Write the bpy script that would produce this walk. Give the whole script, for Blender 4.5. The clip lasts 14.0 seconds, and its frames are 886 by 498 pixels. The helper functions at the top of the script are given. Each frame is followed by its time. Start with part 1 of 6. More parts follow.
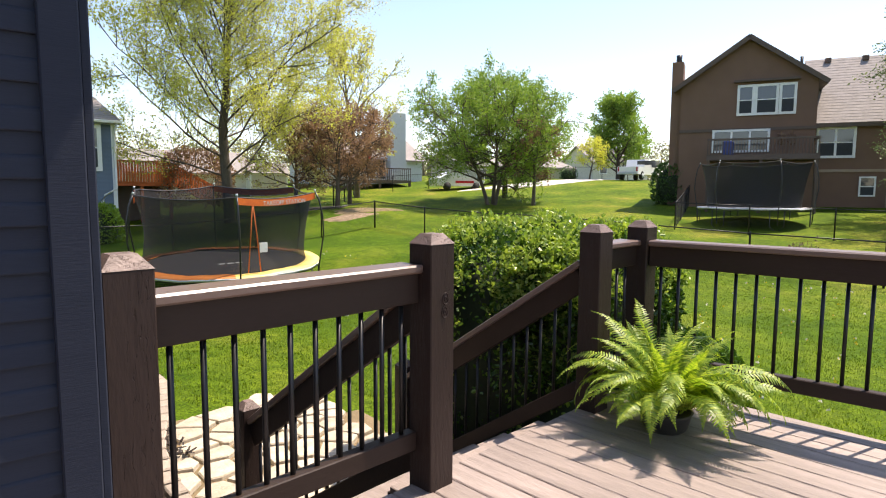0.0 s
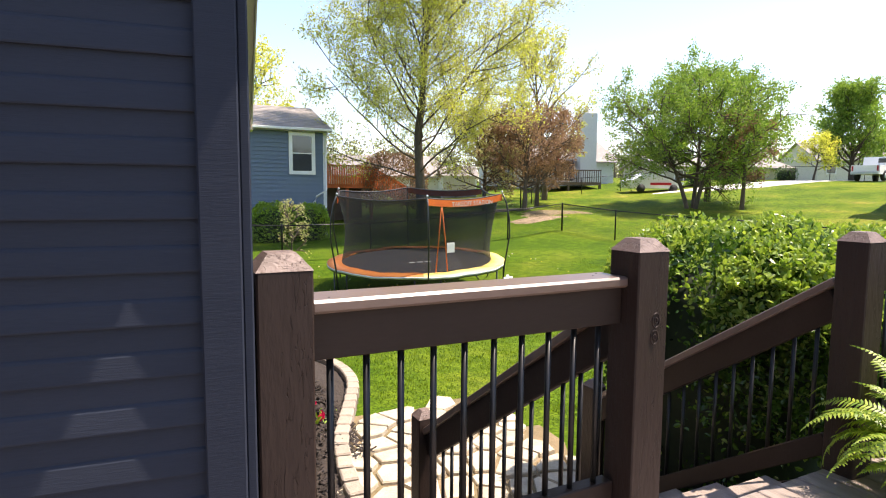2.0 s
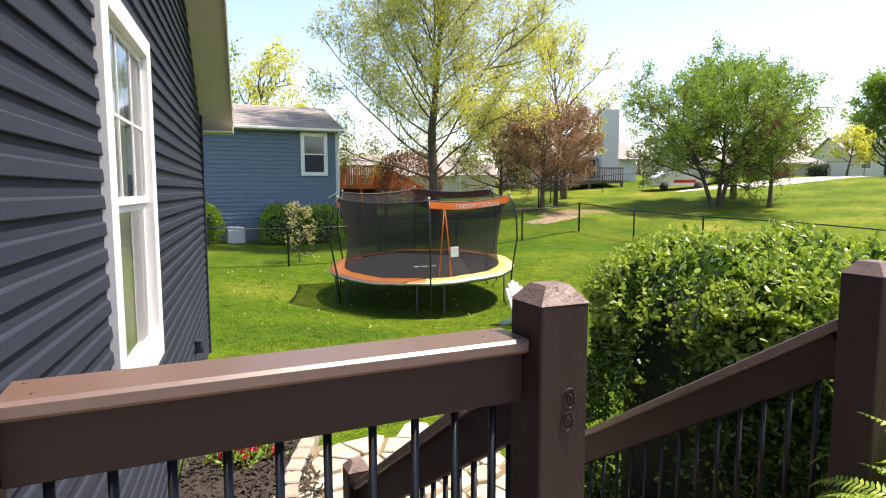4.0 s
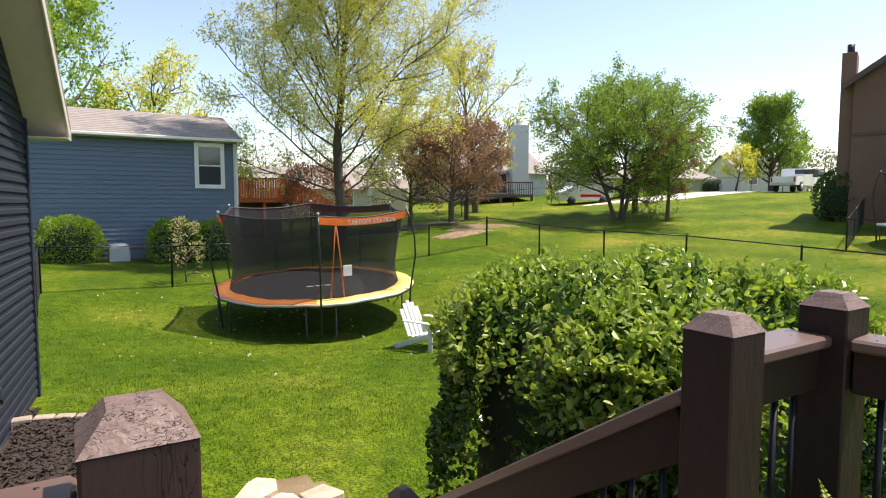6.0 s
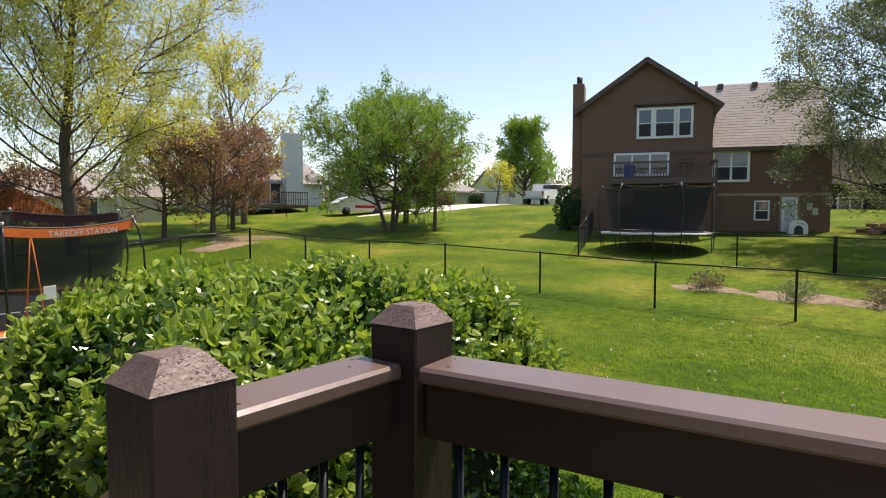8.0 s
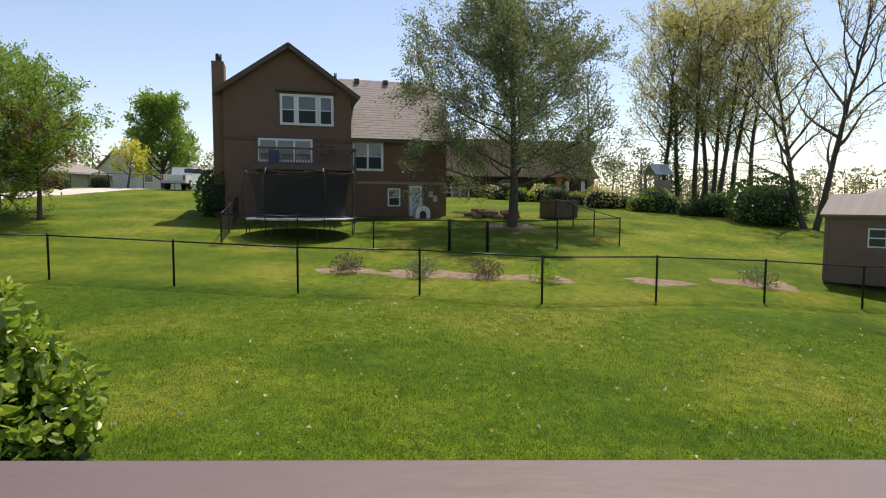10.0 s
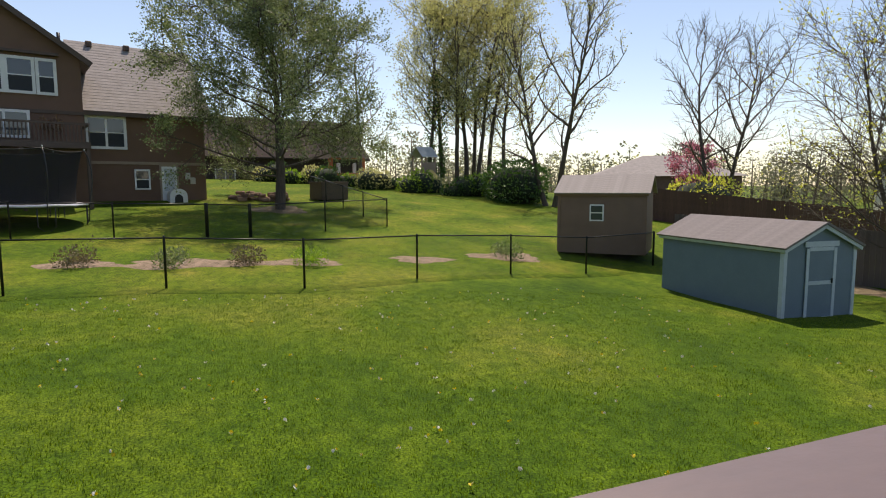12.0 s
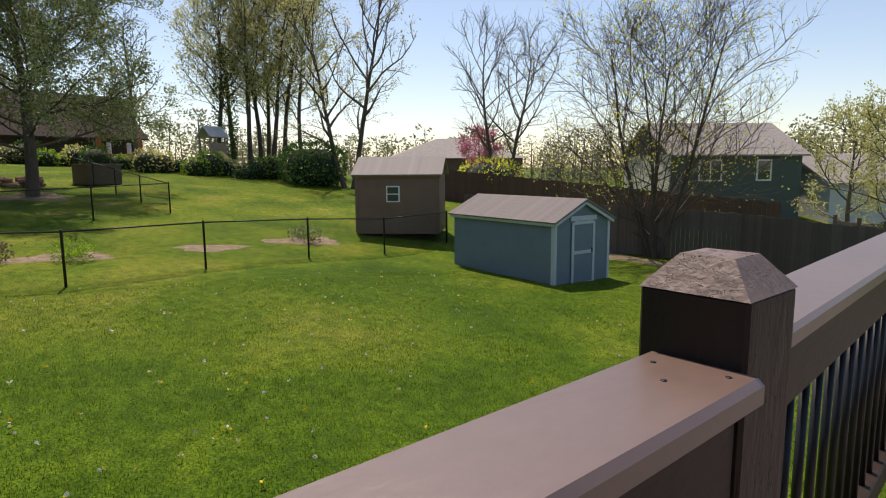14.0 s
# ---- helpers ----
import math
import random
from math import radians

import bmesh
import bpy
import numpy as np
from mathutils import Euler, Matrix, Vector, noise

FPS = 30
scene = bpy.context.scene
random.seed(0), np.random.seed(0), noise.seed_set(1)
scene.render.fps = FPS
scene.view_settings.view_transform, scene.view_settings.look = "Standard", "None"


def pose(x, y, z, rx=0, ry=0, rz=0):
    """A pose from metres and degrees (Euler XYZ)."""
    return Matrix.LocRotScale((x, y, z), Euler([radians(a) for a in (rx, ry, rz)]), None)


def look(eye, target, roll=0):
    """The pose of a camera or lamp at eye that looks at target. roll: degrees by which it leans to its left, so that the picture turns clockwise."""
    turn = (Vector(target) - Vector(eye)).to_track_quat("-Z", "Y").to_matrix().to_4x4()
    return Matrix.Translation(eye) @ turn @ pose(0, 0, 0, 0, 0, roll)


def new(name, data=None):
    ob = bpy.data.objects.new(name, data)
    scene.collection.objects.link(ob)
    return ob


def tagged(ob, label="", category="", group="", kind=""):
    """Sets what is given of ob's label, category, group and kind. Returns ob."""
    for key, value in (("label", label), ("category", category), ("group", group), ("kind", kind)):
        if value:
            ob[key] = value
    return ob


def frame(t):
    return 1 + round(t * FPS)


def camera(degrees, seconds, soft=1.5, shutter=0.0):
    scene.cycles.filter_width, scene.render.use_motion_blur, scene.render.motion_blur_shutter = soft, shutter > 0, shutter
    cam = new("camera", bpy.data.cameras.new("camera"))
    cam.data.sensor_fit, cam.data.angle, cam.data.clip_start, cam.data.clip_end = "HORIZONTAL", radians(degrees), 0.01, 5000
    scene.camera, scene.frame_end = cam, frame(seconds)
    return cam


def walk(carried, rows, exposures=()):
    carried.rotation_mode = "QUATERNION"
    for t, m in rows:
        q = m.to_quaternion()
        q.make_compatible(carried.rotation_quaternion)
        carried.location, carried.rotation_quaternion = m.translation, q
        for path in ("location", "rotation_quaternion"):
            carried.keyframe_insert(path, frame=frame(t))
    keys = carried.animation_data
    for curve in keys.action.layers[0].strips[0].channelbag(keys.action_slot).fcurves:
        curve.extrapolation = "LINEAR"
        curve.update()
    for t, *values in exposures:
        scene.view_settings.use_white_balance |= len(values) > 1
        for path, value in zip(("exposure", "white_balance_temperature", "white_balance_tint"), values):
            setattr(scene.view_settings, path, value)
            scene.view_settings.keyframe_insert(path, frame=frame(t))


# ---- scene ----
cam = camera(73.5, 14.0, soft=1.1)

PATH = [
    (0, (-0.131, 0.143, 1.237), (1.268, 1.559, 1.041), 0.3),
    (0.5, (-0.026, 0.232, 1.219), (1.247, 1.763, 1.026), 0.2),
    (1, (-0.008, 0.333, 1.217), (1.097, 1.989, 1.026), 0.3),
    (1.5, (0.005, 0.419, 1.209), (0.98, 2.155, 1.018), 0.3),
    (2, (0.101, 0.482, 1.206), (0.999, 2.259, 1.015), 0.4),
    (4.5, (1.008, 0.857, 1.306), (1.83, 2.67, 1.111), -0.1),
    (5, (1.208, 0.953, 1.313), (2.055, 2.756, 1.127), -0.0),
    (5.5, (1.393, 1.093, 1.32), (2.338, 2.848, 1.148), -0.0),
    (6, (1.621, 1.139, 1.321), (2.683, 2.828, 1.169), 0.0),
    (6.5, (1.885, 1.148, 1.325), (3.037, 2.777, 1.191), -0.1),
    (7, (2.137, 1.183, 1.298), (3.427, 2.707, 1.183), 0.1),
    (7.5, (2.358, 1.186, 1.264), (3.836, 2.529, 1.156), 0.1),
    (8, (2.574, 1.128, 1.257), (4.162, 2.339, 1.145), 0.1),
    (8.5, (2.761, 1.095, 1.242), (4.463, 2.137, 1.115), 0.2),
    (9, (2.935, 1.123, 1.218), (4.781, 1.879, 1.083), 0.3),
    (11.5, (3.456, 0.675, 1.163), (5.397, 0.233, 0.97), -0.1),
    (12, (3.496, 0.533, 1.158), (5.405, -0.025, 0.948), -0.2),
    (12.5, (3.513, 0.433, 1.157), (5.372, -0.27, 0.931), -0.3),
    (13, (3.52, 0.379, 1.165), (5.312, -0.473, 0.92), -0.3),
    (13.5, (3.506, 0.356, 1.163), (5.218, -0.646, 0.904), -0.3),
    (14, (3.49, 0.338, 1.159), (5.11, -0.803, 0.886), -0.4),
]
walk(cam, [(t, look(eye, target, roll)) for t, eye, target, roll in PATH], [(0.0, 1.08, 7400, 17), (2.0, 1.34, 7400, 17), (5.0, 1.13, 7400, 17), (6.5, 0.85, 7400, 17), (7.5, 0.7, 7400, 17), (9.0, 0.41, 7400, 17), (11.5, 0.26, 7400, 17), (14.0, 0.17, 7400, 17)])

# ---------------------------------------------------------------- light
world = bpy.data.worlds.new("world")
scene.world = world
world.use_nodes = True
wn = world.node_tree.nodes
sky = wn.new("ShaderNodeTexSky")
sky.sky_type, sky.sun_disc = "NISHITA", False
SUN_AZ, SUN_EL = -16.0, 64.0          # degrees: from +x towards +y, above the horizon
sky.sun_elevation, sky.sun_rotation = radians(SUN_EL), radians(90 - SUN_AZ)
sky.air_density, sky.dust_density, sky.ozone_density = 1.0, 0.5, 2.0
world.node_tree.links.new(sky.outputs[0], wn["Background"].inputs[0])
wn["Background"].inputs[1].default_value = 0.14
sun = new("sun", bpy.data.lights.new("sun", "SUN"))
sun.data.energy, sun.data.angle, sun.data.color = 4.2, radians(0.6), (1.0, 0.95, 0.87)
sun.matrix_world = look((math.cos(radians(SUN_AZ)), math.sin(radians(SUN_AZ)), math.tan(radians(SUN_EL))), (0, 0, 0))


# ---------------------------------------------------------------- materials
def mat(name, a, b=None, rough=0.6, metal=0.0, scale=6.0, bump=0.0, fine=40.0, piece=0.0, stretch=(1, 1, 1), gloss=0.5, coords="Object", fine_mix=0.35):
    """A surface that varies between colours a and b at two scales, with a fine relief; piece: how far single pieces differ."""
    m = bpy.data.materials.new(name)
    m.use_nodes = True
    n, l = m.node_tree.nodes, m.node_tree.links
    p = n["Principled BSDF"]
    p.inputs["Roughness"].default_value, p.inputs["Metallic"].default_value = rough, metal
    p.inputs["Specular IOR Level"].default_value = gloss
    b = b or tuple(c * 0.75 for c in a)
    tc, mp = n.new("ShaderNodeTexCoord"), n.new("ShaderNodeMapping")
    mp.inputs["Scale"].default_value = stretch
    l.new(tc.outputs[coords], mp.inputs["Vector"])
    big, small = n.new("ShaderNodeTexNoise"), n.new("ShaderNodeTexNoise")
    big.inputs["Scale"].default_value, small.inputs["Scale"].default_value = scale, fine
    big.inputs["Detail"].default_value = small.inputs["Detail"].default_value = 4
    l.new(mp.outputs[0], big.inputs["Vector"]), l.new(mp.outputs[0], small.inputs["Vector"])
    mixf = n.new("ShaderNodeMix")
    mixf.inputs[0].default_value = fine_mix
    l.new(big.outputs["Fac"], mixf.inputs[2]), l.new(small.outputs["Fac"], mixf.inputs[3])
    ramp = n.new("ShaderNodeValToRGB")
    ramp.color_ramp.elements[0].position, ramp.color_ramp.elements[1].position = 0.33, 0.67
    ramp.color_ramp.elements[0].color, ramp.color_ramp.elements[1].color = (*b, 1), (*a, 1)
    l.new(mixf.outputs[0], ramp.inputs[0])
    out = ramp.outputs[0]
    if piece:
        info, hsv, mul = n.new("ShaderNodeObjectInfo"), n.new("ShaderNodeHueSaturation"), n.new("ShaderNodeMapRange")
        mul.inputs[3].default_value, mul.inputs[4].default_value = 1 - piece, 1 + piece
        l.new(info.outputs["Random"], mul.inputs[0]), l.new(mul.outputs[0], hsv.inputs["Value"]), l.new(out, hsv.inputs["Color"])
        out = hsv.outputs[0]
    l.new(out, p.inputs["Base Color"])
    if bump:
        bp = n.new("ShaderNodeBump")
        bp.inputs["Strength"].default_value, bp.inputs["Distance"].default_value = min(1, bump), 0.01
        l.new(small.outputs["Fac"], bp.inputs["Height"]), l.new(bp.outputs[0], p.inputs["Normal"])
    return m


def leaf_mat(name, a, b, rough=0.5, through_light=0.35, vary=0.3):
    """Leaves: each one of its own shade, letting some light through."""
    m = bpy.data.materials.new(name)
    m.use_nodes = True
    n, l = m.node_tree.nodes, m.node_tree.links
    p = n["Principled BSDF"]
    p.inputs["Roughness"].default_value = rough
    geo, ramp = n.new("ShaderNodeNewGeometry"), n.new("ShaderNodeValToRGB")
    ramp.color_ramp.elements[0].color, ramp.color_ramp.elements[1].color = (*b, 1), (*a, 1)
    l.new(geo.outputs["Random Per Island"], ramp.inputs[0])
    l.new(ramp.outputs[0], p.inputs["Base Color"])
    tr, mix = n.new("ShaderNodeBsdfTranslucent"), n.new("ShaderNodeMixShader")
    hsv = n.new("ShaderNodeHueSaturation")
    hsv.inputs["Value"].default_value, hsv.inputs["Saturation"].default_value = 1.5, 1.1
    l.new(ramp.outputs[0], hsv.inputs["Color"]), l.new(hsv.outputs[0], tr.inputs["Color"])
    mix.inputs[0].default_value = through_light
    l.new(p.outputs[0], mix.inputs[1]), l.new(tr.outputs[0], mix.inputs[2])
    l.new(mix.outputs[0], n["Material Output"].inputs["Surface"])
    return m


def glass_mat(name, tint=(0.05, 0.06, 0.07), rough=0.05):
    m = bpy.data.materials.new(name)
    m.use_nodes = True
    p = m.node_tree.nodes["Principled BSDF"]
    p.inputs["Base Color"].default_value = (*tint, 1)
    p.inputs["Roughness"].default_value, p.inputs["Specular IOR Level"].default_value = rough, 0.9
    return m


def ground_mat():
    """Lawn: green with mown streaks, yellower worn patches and fine blades."""
    m = bpy.data.materials.new("lawn")
    m.use_nodes = True
    n, l = m.node_tree.nodes, m.node_tree.links
    p = n["Principled BSDF"]
    p.inputs["Roughness"].default_value, p.inputs["Specular IOR Level"].default_value = 0.85, 0.08
    tc = n.new("ShaderNodeTexCoord")

    def noise_of(scale, detail=4):
        t = n.new("ShaderNodeTexNoise")
        t.inputs["Scale"].default_value, t.inputs["Detail"].default_value = scale, detail
        l.new(tc.outputs["Object"], t.inputs["Vector"])
        return t.outputs["Fac"]

    def ramp_of(fac, stops):
        r = n.new("ShaderNodeValToRGB")
        while len(r.color_ramp.elements) < len(stops):
            r.color_ramp.elements.new(0.5)
        for e, (pos, col) in zip(r.color_ramp.elements, stops):
            e.position, e.color = pos, (*col, 1)
        l.new(fac, r.inputs[0])
        return r.outputs[0]

    big = ramp_of(noise_of(0.33, 7), [(0.30, (0.033, 0.076, 0.004)), (0.46, (0.056, 0.111, 0.005)), (0.58, (0.083, 0.135, 0.008)), (0.74, (0.135, 0.165, 0.020))])
    fine = ramp_of(noise_of(34, 10), [(0.36, (0.42, 0.46, 0.42)), (0.64, (1.45, 1.36, 1.3))])
    mul = n.new("ShaderNodeMix")
    mul.data_type, mul.blend_type = "RGBA", "MULTIPLY"
    mul.inputs[0].default_value = 1
    tufts = n.new("ShaderNodeMix")
    tufts.data_type, tufts.blend_type = "RGBA", "MULTIPLY"
    tufts.inputs[0].default_value = 1
    l.new(big, tufts.inputs[6]), l.new(ramp_of(noise_of(4.5, 6), [(0.36, (0.70, 0.76, 0.75)), (0.66, (1.26, 1.18, 1.25))]), tufts.inputs[7])
    l.new(tufts.outputs[2], mul.inputs[6]), l.new(fine, mul.inputs[7])
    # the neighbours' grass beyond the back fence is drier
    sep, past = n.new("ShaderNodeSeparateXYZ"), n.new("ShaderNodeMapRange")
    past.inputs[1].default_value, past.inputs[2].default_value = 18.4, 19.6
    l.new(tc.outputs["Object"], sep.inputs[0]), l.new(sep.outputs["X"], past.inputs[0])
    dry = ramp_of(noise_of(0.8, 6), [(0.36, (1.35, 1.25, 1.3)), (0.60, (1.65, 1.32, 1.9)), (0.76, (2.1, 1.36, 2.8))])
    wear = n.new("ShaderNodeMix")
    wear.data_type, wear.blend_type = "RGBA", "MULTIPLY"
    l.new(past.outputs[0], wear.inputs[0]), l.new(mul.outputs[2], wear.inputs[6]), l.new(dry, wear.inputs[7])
    l.new(wear.outputs[2], p.inputs["Base Color"])
    bp = n.new("ShaderNodeBump")
    bp.inputs["Strength"].default_value, bp.inputs["Distance"].default_value = 0.7, 0.02
    l.new(noise_of(40, 8), bp.inputs["Height"]), l.new(bp.outputs[0], p.inputs["Normal"])
    return m


M_LAWN = ground_mat()
M_DECK = mat("stained_deck_wood", (0.34, 0.275, 0.24), (0.20, 0.16, 0.14), 0.6, scale=3, fine=26, bump=0.6, piece=0.14, stretch=(6, 0.6, 6))
# brown paint of rails and joists, darkened for their shaded sides
M_RAIL = mat("brown_paint_shade_side", (0.036, 0.022, 0.017), (0.026, 0.016, 0.012), 0.5, scale=4, fine=50, bump=0.12, stretch=(0.4, 1.5, 1.5), gloss=0.22)
# the same paint on cap boards, lightened for sunlit tops and sheen
M_CAP = mat("brown_paint_lit_cap", (0.145, 0.086, 0.065), (0.106, 0.062, 0.047), 0.40, scale=2.2, fine=30, bump=0.08, stretch=(0.8, 1.6, 1.6), gloss=1.0)
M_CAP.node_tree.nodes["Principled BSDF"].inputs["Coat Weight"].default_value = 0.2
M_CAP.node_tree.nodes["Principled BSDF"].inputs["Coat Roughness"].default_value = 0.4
M_BLACK = mat("black_metal", (0.02, 0.02, 0.022), (0.012, 0.012, 0.013), 0.4, metal=0.3)
M_SIDE = mat("navy_vinyl_siding", (0.029, 0.035, 0.051), (0.022, 0.027, 0.041), 0.6, gloss=0.12, scale=2, fine=90, bump=0.12, piece=0.05, stretch=(0.3, 0.3, 4))
M_WHITE = mat("white_vinyl", (0.8, 0.8, 0.78), (0.72, 0.72, 0.70), 0.4, scale=3)
M_BEIGE = mat("beige_soffit", (0.62, 0.57, 0.50), (0.54, 0.5, 0.44), 0.5)
M_GLASS = glass_mat("window_glass")
M_CURTAIN = mat("pale_green_curtain", (0.62, 0.66, 0.52), (0.5, 0.55, 0.42), 0.9)
M_STONE = mat("flagstone", (0.56, 0.49, 0.38), (0.36, 0.30, 0.22), 0.8, scale=5, fine=35, bump=0.6, piece=0.16)
M_EDGE = mat("tan_edging_block", (0.40, 0.335, 0.275), (0.27, 0.225, 0.18), 0.85, scale=8, fine=60, bump=0.6, piece=0.12)
M_MULCH = mat("dark_mulch", (0.055, 0.04, 0.032), (0.02, 0.015, 0.012), 0.95, scale=25, fine=90, bump=1.0)
M_SOIL = mat("bare_soil", (0.25, 0.18, 0.105), (0.12, 0.095, 0.045), 0.95, scale=4, fine=60, bump=0.8)
M_BARK = mat("grey_brown_bark", (0.13, 0.10, 0.075), (0.06, 0.045, 0.035), 0.9, scale=4, fine=30, bump=0.8, stretch=(3, 3, 0.6))
M_PALEBARK = mat("pale_twig_bark", (0.20, 0.155, 0.11), (0.10, 0.076, 0.052), 0.9, scale=4, fine=30, bump=0.6)
M_BROWNSTUCCO = mat("brown_house_cladding", (0.198, 0.112, 0.076), (0.165, 0.092, 0.062), 0.8, scale=1.0, fine=30, bump=0.2)
M_BROWNTRIM = mat("dark_brown_trim", (0.11, 0.072, 0.055), (0.09, 0.06, 0.045), 0.6)
M_TANBAND = mat("tan_band", (0.34, 0.25, 0.18), (0.3, 0.22, 0.16), 0.6)
M_ROOF = mat("brown_grey_shingles", (0.215, 0.19, 0.185), (0.15, 0.133, 0.13), 0.9, scale=3, fine=14, bump=0.4, stretch=(1, 1, 3))
M_DARKROOF = mat("dark_brown_shingles", (0.075, 0.058, 0.05), (0.05, 0.04, 0.035), 0.95, scale=3, fine=12, bump=0.4, gloss=0.1)
M_ROOF2 = mat("taupe_shingles", (0.31, 0.28, 0.262), (0.22, 0.20, 0.187), 0.9, scale=3, fine=12, bump=0.4)
M_GREYBLUE = mat("grey_blue_siding", (0.12, 0.165, 0.225), (0.10, 0.14, 0.195), 0.55, scale=2, fine=40, piece=0.04)
M_SHED = mat("slate_blue_shed_panel", (0.155, 0.21, 0.255), (0.13, 0.18, 0.22), 0.65, scale=2, fine=30, bump=0.2)
M_LTRIM = mat("pale_blue_trim", (0.50, 0.56, 0.60), (0.42, 0.48, 0.52), 0.6)
M_KSHED = mat("brown_shed_panel", (0.21, 0.13, 0.09), (0.17, 0.105, 0.073), 0.7, scale=2, fine=30)
M_PAD = mat("faded_yellow_pad", (0.80, 0.66, 0.22), (0.74, 0.52, 0.12), 0.45, scale=1.2, fine=8)
M_PADORANGE = mat("faded_orange_pad", (0.72, 0.25, 0.05), (0.58, 0.16, 0.03), 0.45, scale=1.2, fine=8)
M_ORANGE = mat("orange_fabric", (0.75, 0.16, 0.02), (0.55, 0.1, 0.015), 0.6)
M_MAT = mat("black_jumping_mat", (0.035, 0.035, 0.04), (0.022, 0.022, 0.025), 0.6)
M_TUBE = mat("dark_steel_tube", (0.06, 0.06, 0.065), (0.03, 0.03, 0.03), 0.35, metal=0.6)
M_GREYPLASTIC = mat("weathered_white_plastic", (0.66, 0.66, 0.64), (0.52, 0.52, 0.5), 0.55, scale=6)
M_REDWOOD = mat("red_stained_cedar", (0.62, 0.15, 0.04), (0.46, 0.10, 0.025), 0.6, piece=0.12)
M_FENCEWOOD = mat("weathered_fence_wood", (0.17, 0.13, 0.105), (0.10, 0.075, 0.06), 0.85, scale=2, fine=25, bump=0.5, piece=0.18, stretch=(3, 3, 0.4))
M_REDFENCE = mat("red_brown_fence_wood", (0.13, 0.065, 0.045), (0.09, 0.045, 0.03), 0.85, piece=0.15)
M_CREAM = mat("cream_cladding", (0.62, 0.58, 0.5), (0.55, 0.51, 0.44), 0.7)
M_PALEGREY = mat("pale_grey_cladding", (0.52, 0.55, 0.56), (0.46, 0.49, 0.5), 0.7)
M_GREENSIDE = mat("dull_green_siding", (0.075, 0.10, 0.088), (0.06, 0.08, 0.07), 0.7)
M_CONC = mat("concrete", (0.58, 0.55, 0.5), (0.48, 0.45, 0.41), 0.85, scale=1, fine=20)
M_TRUCK = mat("white_car_paint", (0.8, 0.8, 0.8), (0.76, 0.76, 0.76), 0.2, gloss=0.7)
M_TYRE = mat("rubber", (0.02, 0.02, 0.02), (0.015, 0.015, 0.015), 0.8)
M_RED = mat("red_cloth", (0.5, 0.02, 0.03), (0.38, 0.015, 0.02), 0.8)
M_BLUE = mat("blue_plastic", (0.05, 0.09, 0.35), (0.03, 0.06, 0.25), 0.5)
M_DARKPANE = mat("dark_lower_pane", (0.03, 0.034, 0.04), (0.022, 0.025, 0.03), 0.7)
M_POT = mat("dark_pot", (0.05, 0.045, 0.04), (0.03, 0.03, 0.03), 0.6)



def cracked(m, crack_scale, stretch, width, dark=0.25, depth=0.6):
    """Adds drying cracks to a painted wood."""
    n, l = m.node_tree.nodes, m.node_tree.links
    p = n["Principled BSDF"]
    tc, mp, wob = n.new("ShaderNodeTexCoord"), n.new("ShaderNodeMapping"), n.new("ShaderNodeTexNoise")
    mp.inputs["Scale"].default_value = stretch
    wob.inputs["Scale"].default_value = 9
    add = n.new("ShaderNodeMix")
    add.data_type, add.blend_type = "RGBA", "ADD"
    add.inputs[0].default_value = 0.12
    l.new(tc.outputs["Object"], mp.inputs[0]), l.new(mp.outputs[0], add.inputs[6]), l.new(wob.outputs["Color"], add.inputs[7])
    v = n.new("ShaderNodeTexVoronoi")
    v.feature = "DISTANCE_TO_EDGE"
    v.inputs["Scale"].default_value = crack_scale
    l.new(add.outputs[2], v.inputs["Vector"])
    step = n.new("ShaderNodeMapRange")
    step.inputs[1].default_value, step.inputs[2].default_value = 0.0, width
    l.new(v.outputs["Distance"], step.inputs[0])
    mul, lift = n.new("ShaderNodeMix"), n.new("ShaderNodeMapRange")
    mul.data_type, mul.blend_type = "RGBA", "MULTIPLY"
    mul.inputs[0].default_value = 1
    lift.inputs[3].default_value = dark
    l.new(step.outputs[0], lift.inputs[0])
    l.new(p.inputs["Base Color"].links[0].from_socket, mul.inputs[6]), l.new(lift.outputs[0], mul.inputs[7])
    l.new(mul.outputs[2], p.inputs["Base Color"])
    bp = n.new("ShaderNodeBump")
    bp.inputs["Strength"].default_value, bp.inputs["Distance"].default_value = depth, 0.006
    l.new(step.outputs[0], bp.inputs["Height"])
    if p.inputs["Normal"].links:
        l.new(p.inputs["Normal"].links[0].from_socket, bp.inputs["Normal"])
    l.new(bp.outputs[0], p.inputs["Normal"])
    return m


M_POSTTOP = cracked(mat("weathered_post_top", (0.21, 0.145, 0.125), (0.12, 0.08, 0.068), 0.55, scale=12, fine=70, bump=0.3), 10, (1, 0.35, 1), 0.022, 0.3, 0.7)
# shaft paint taken down in colour for faces in shade; cracks are real
M_POST = cracked(mat("brown_paint_shade_post", (0.040, 0.025, 0.020), (0.028, 0.017, 0.014), 0.5, scale=5, fine=60, bump=0.3, stretch=(1, 1, 0.25), gloss=0.25), 9, (1, 1, 0.09), 0.012, 0.35, 0.5)
L_HEDGE = leaf_mat("hedge_leaf", (0.10, 0.19, 0.028), (0.022, 0.065, 0.010), 0.24, 0.20)
# pale leaf colour for new shoots and for sunlit glints on the hedge
L_HEDGETIP = leaf_mat("hedge_tip_glint_leaf", (0.34, 0.42, 0.08), (0.15, 0.25, 0.04), 0.30, 0.35)
L_FERN = leaf_mat("fern_leaf", (0.42, 0.50, 0.075), (0.13, 0.24, 0.03), 0.45, 0.42)
L_YELLOW = leaf_mat("yellow_green_leaf", (0.62, 0.60, 0.13), (0.42, 0.44, 0.08), 0.55, 0.5)
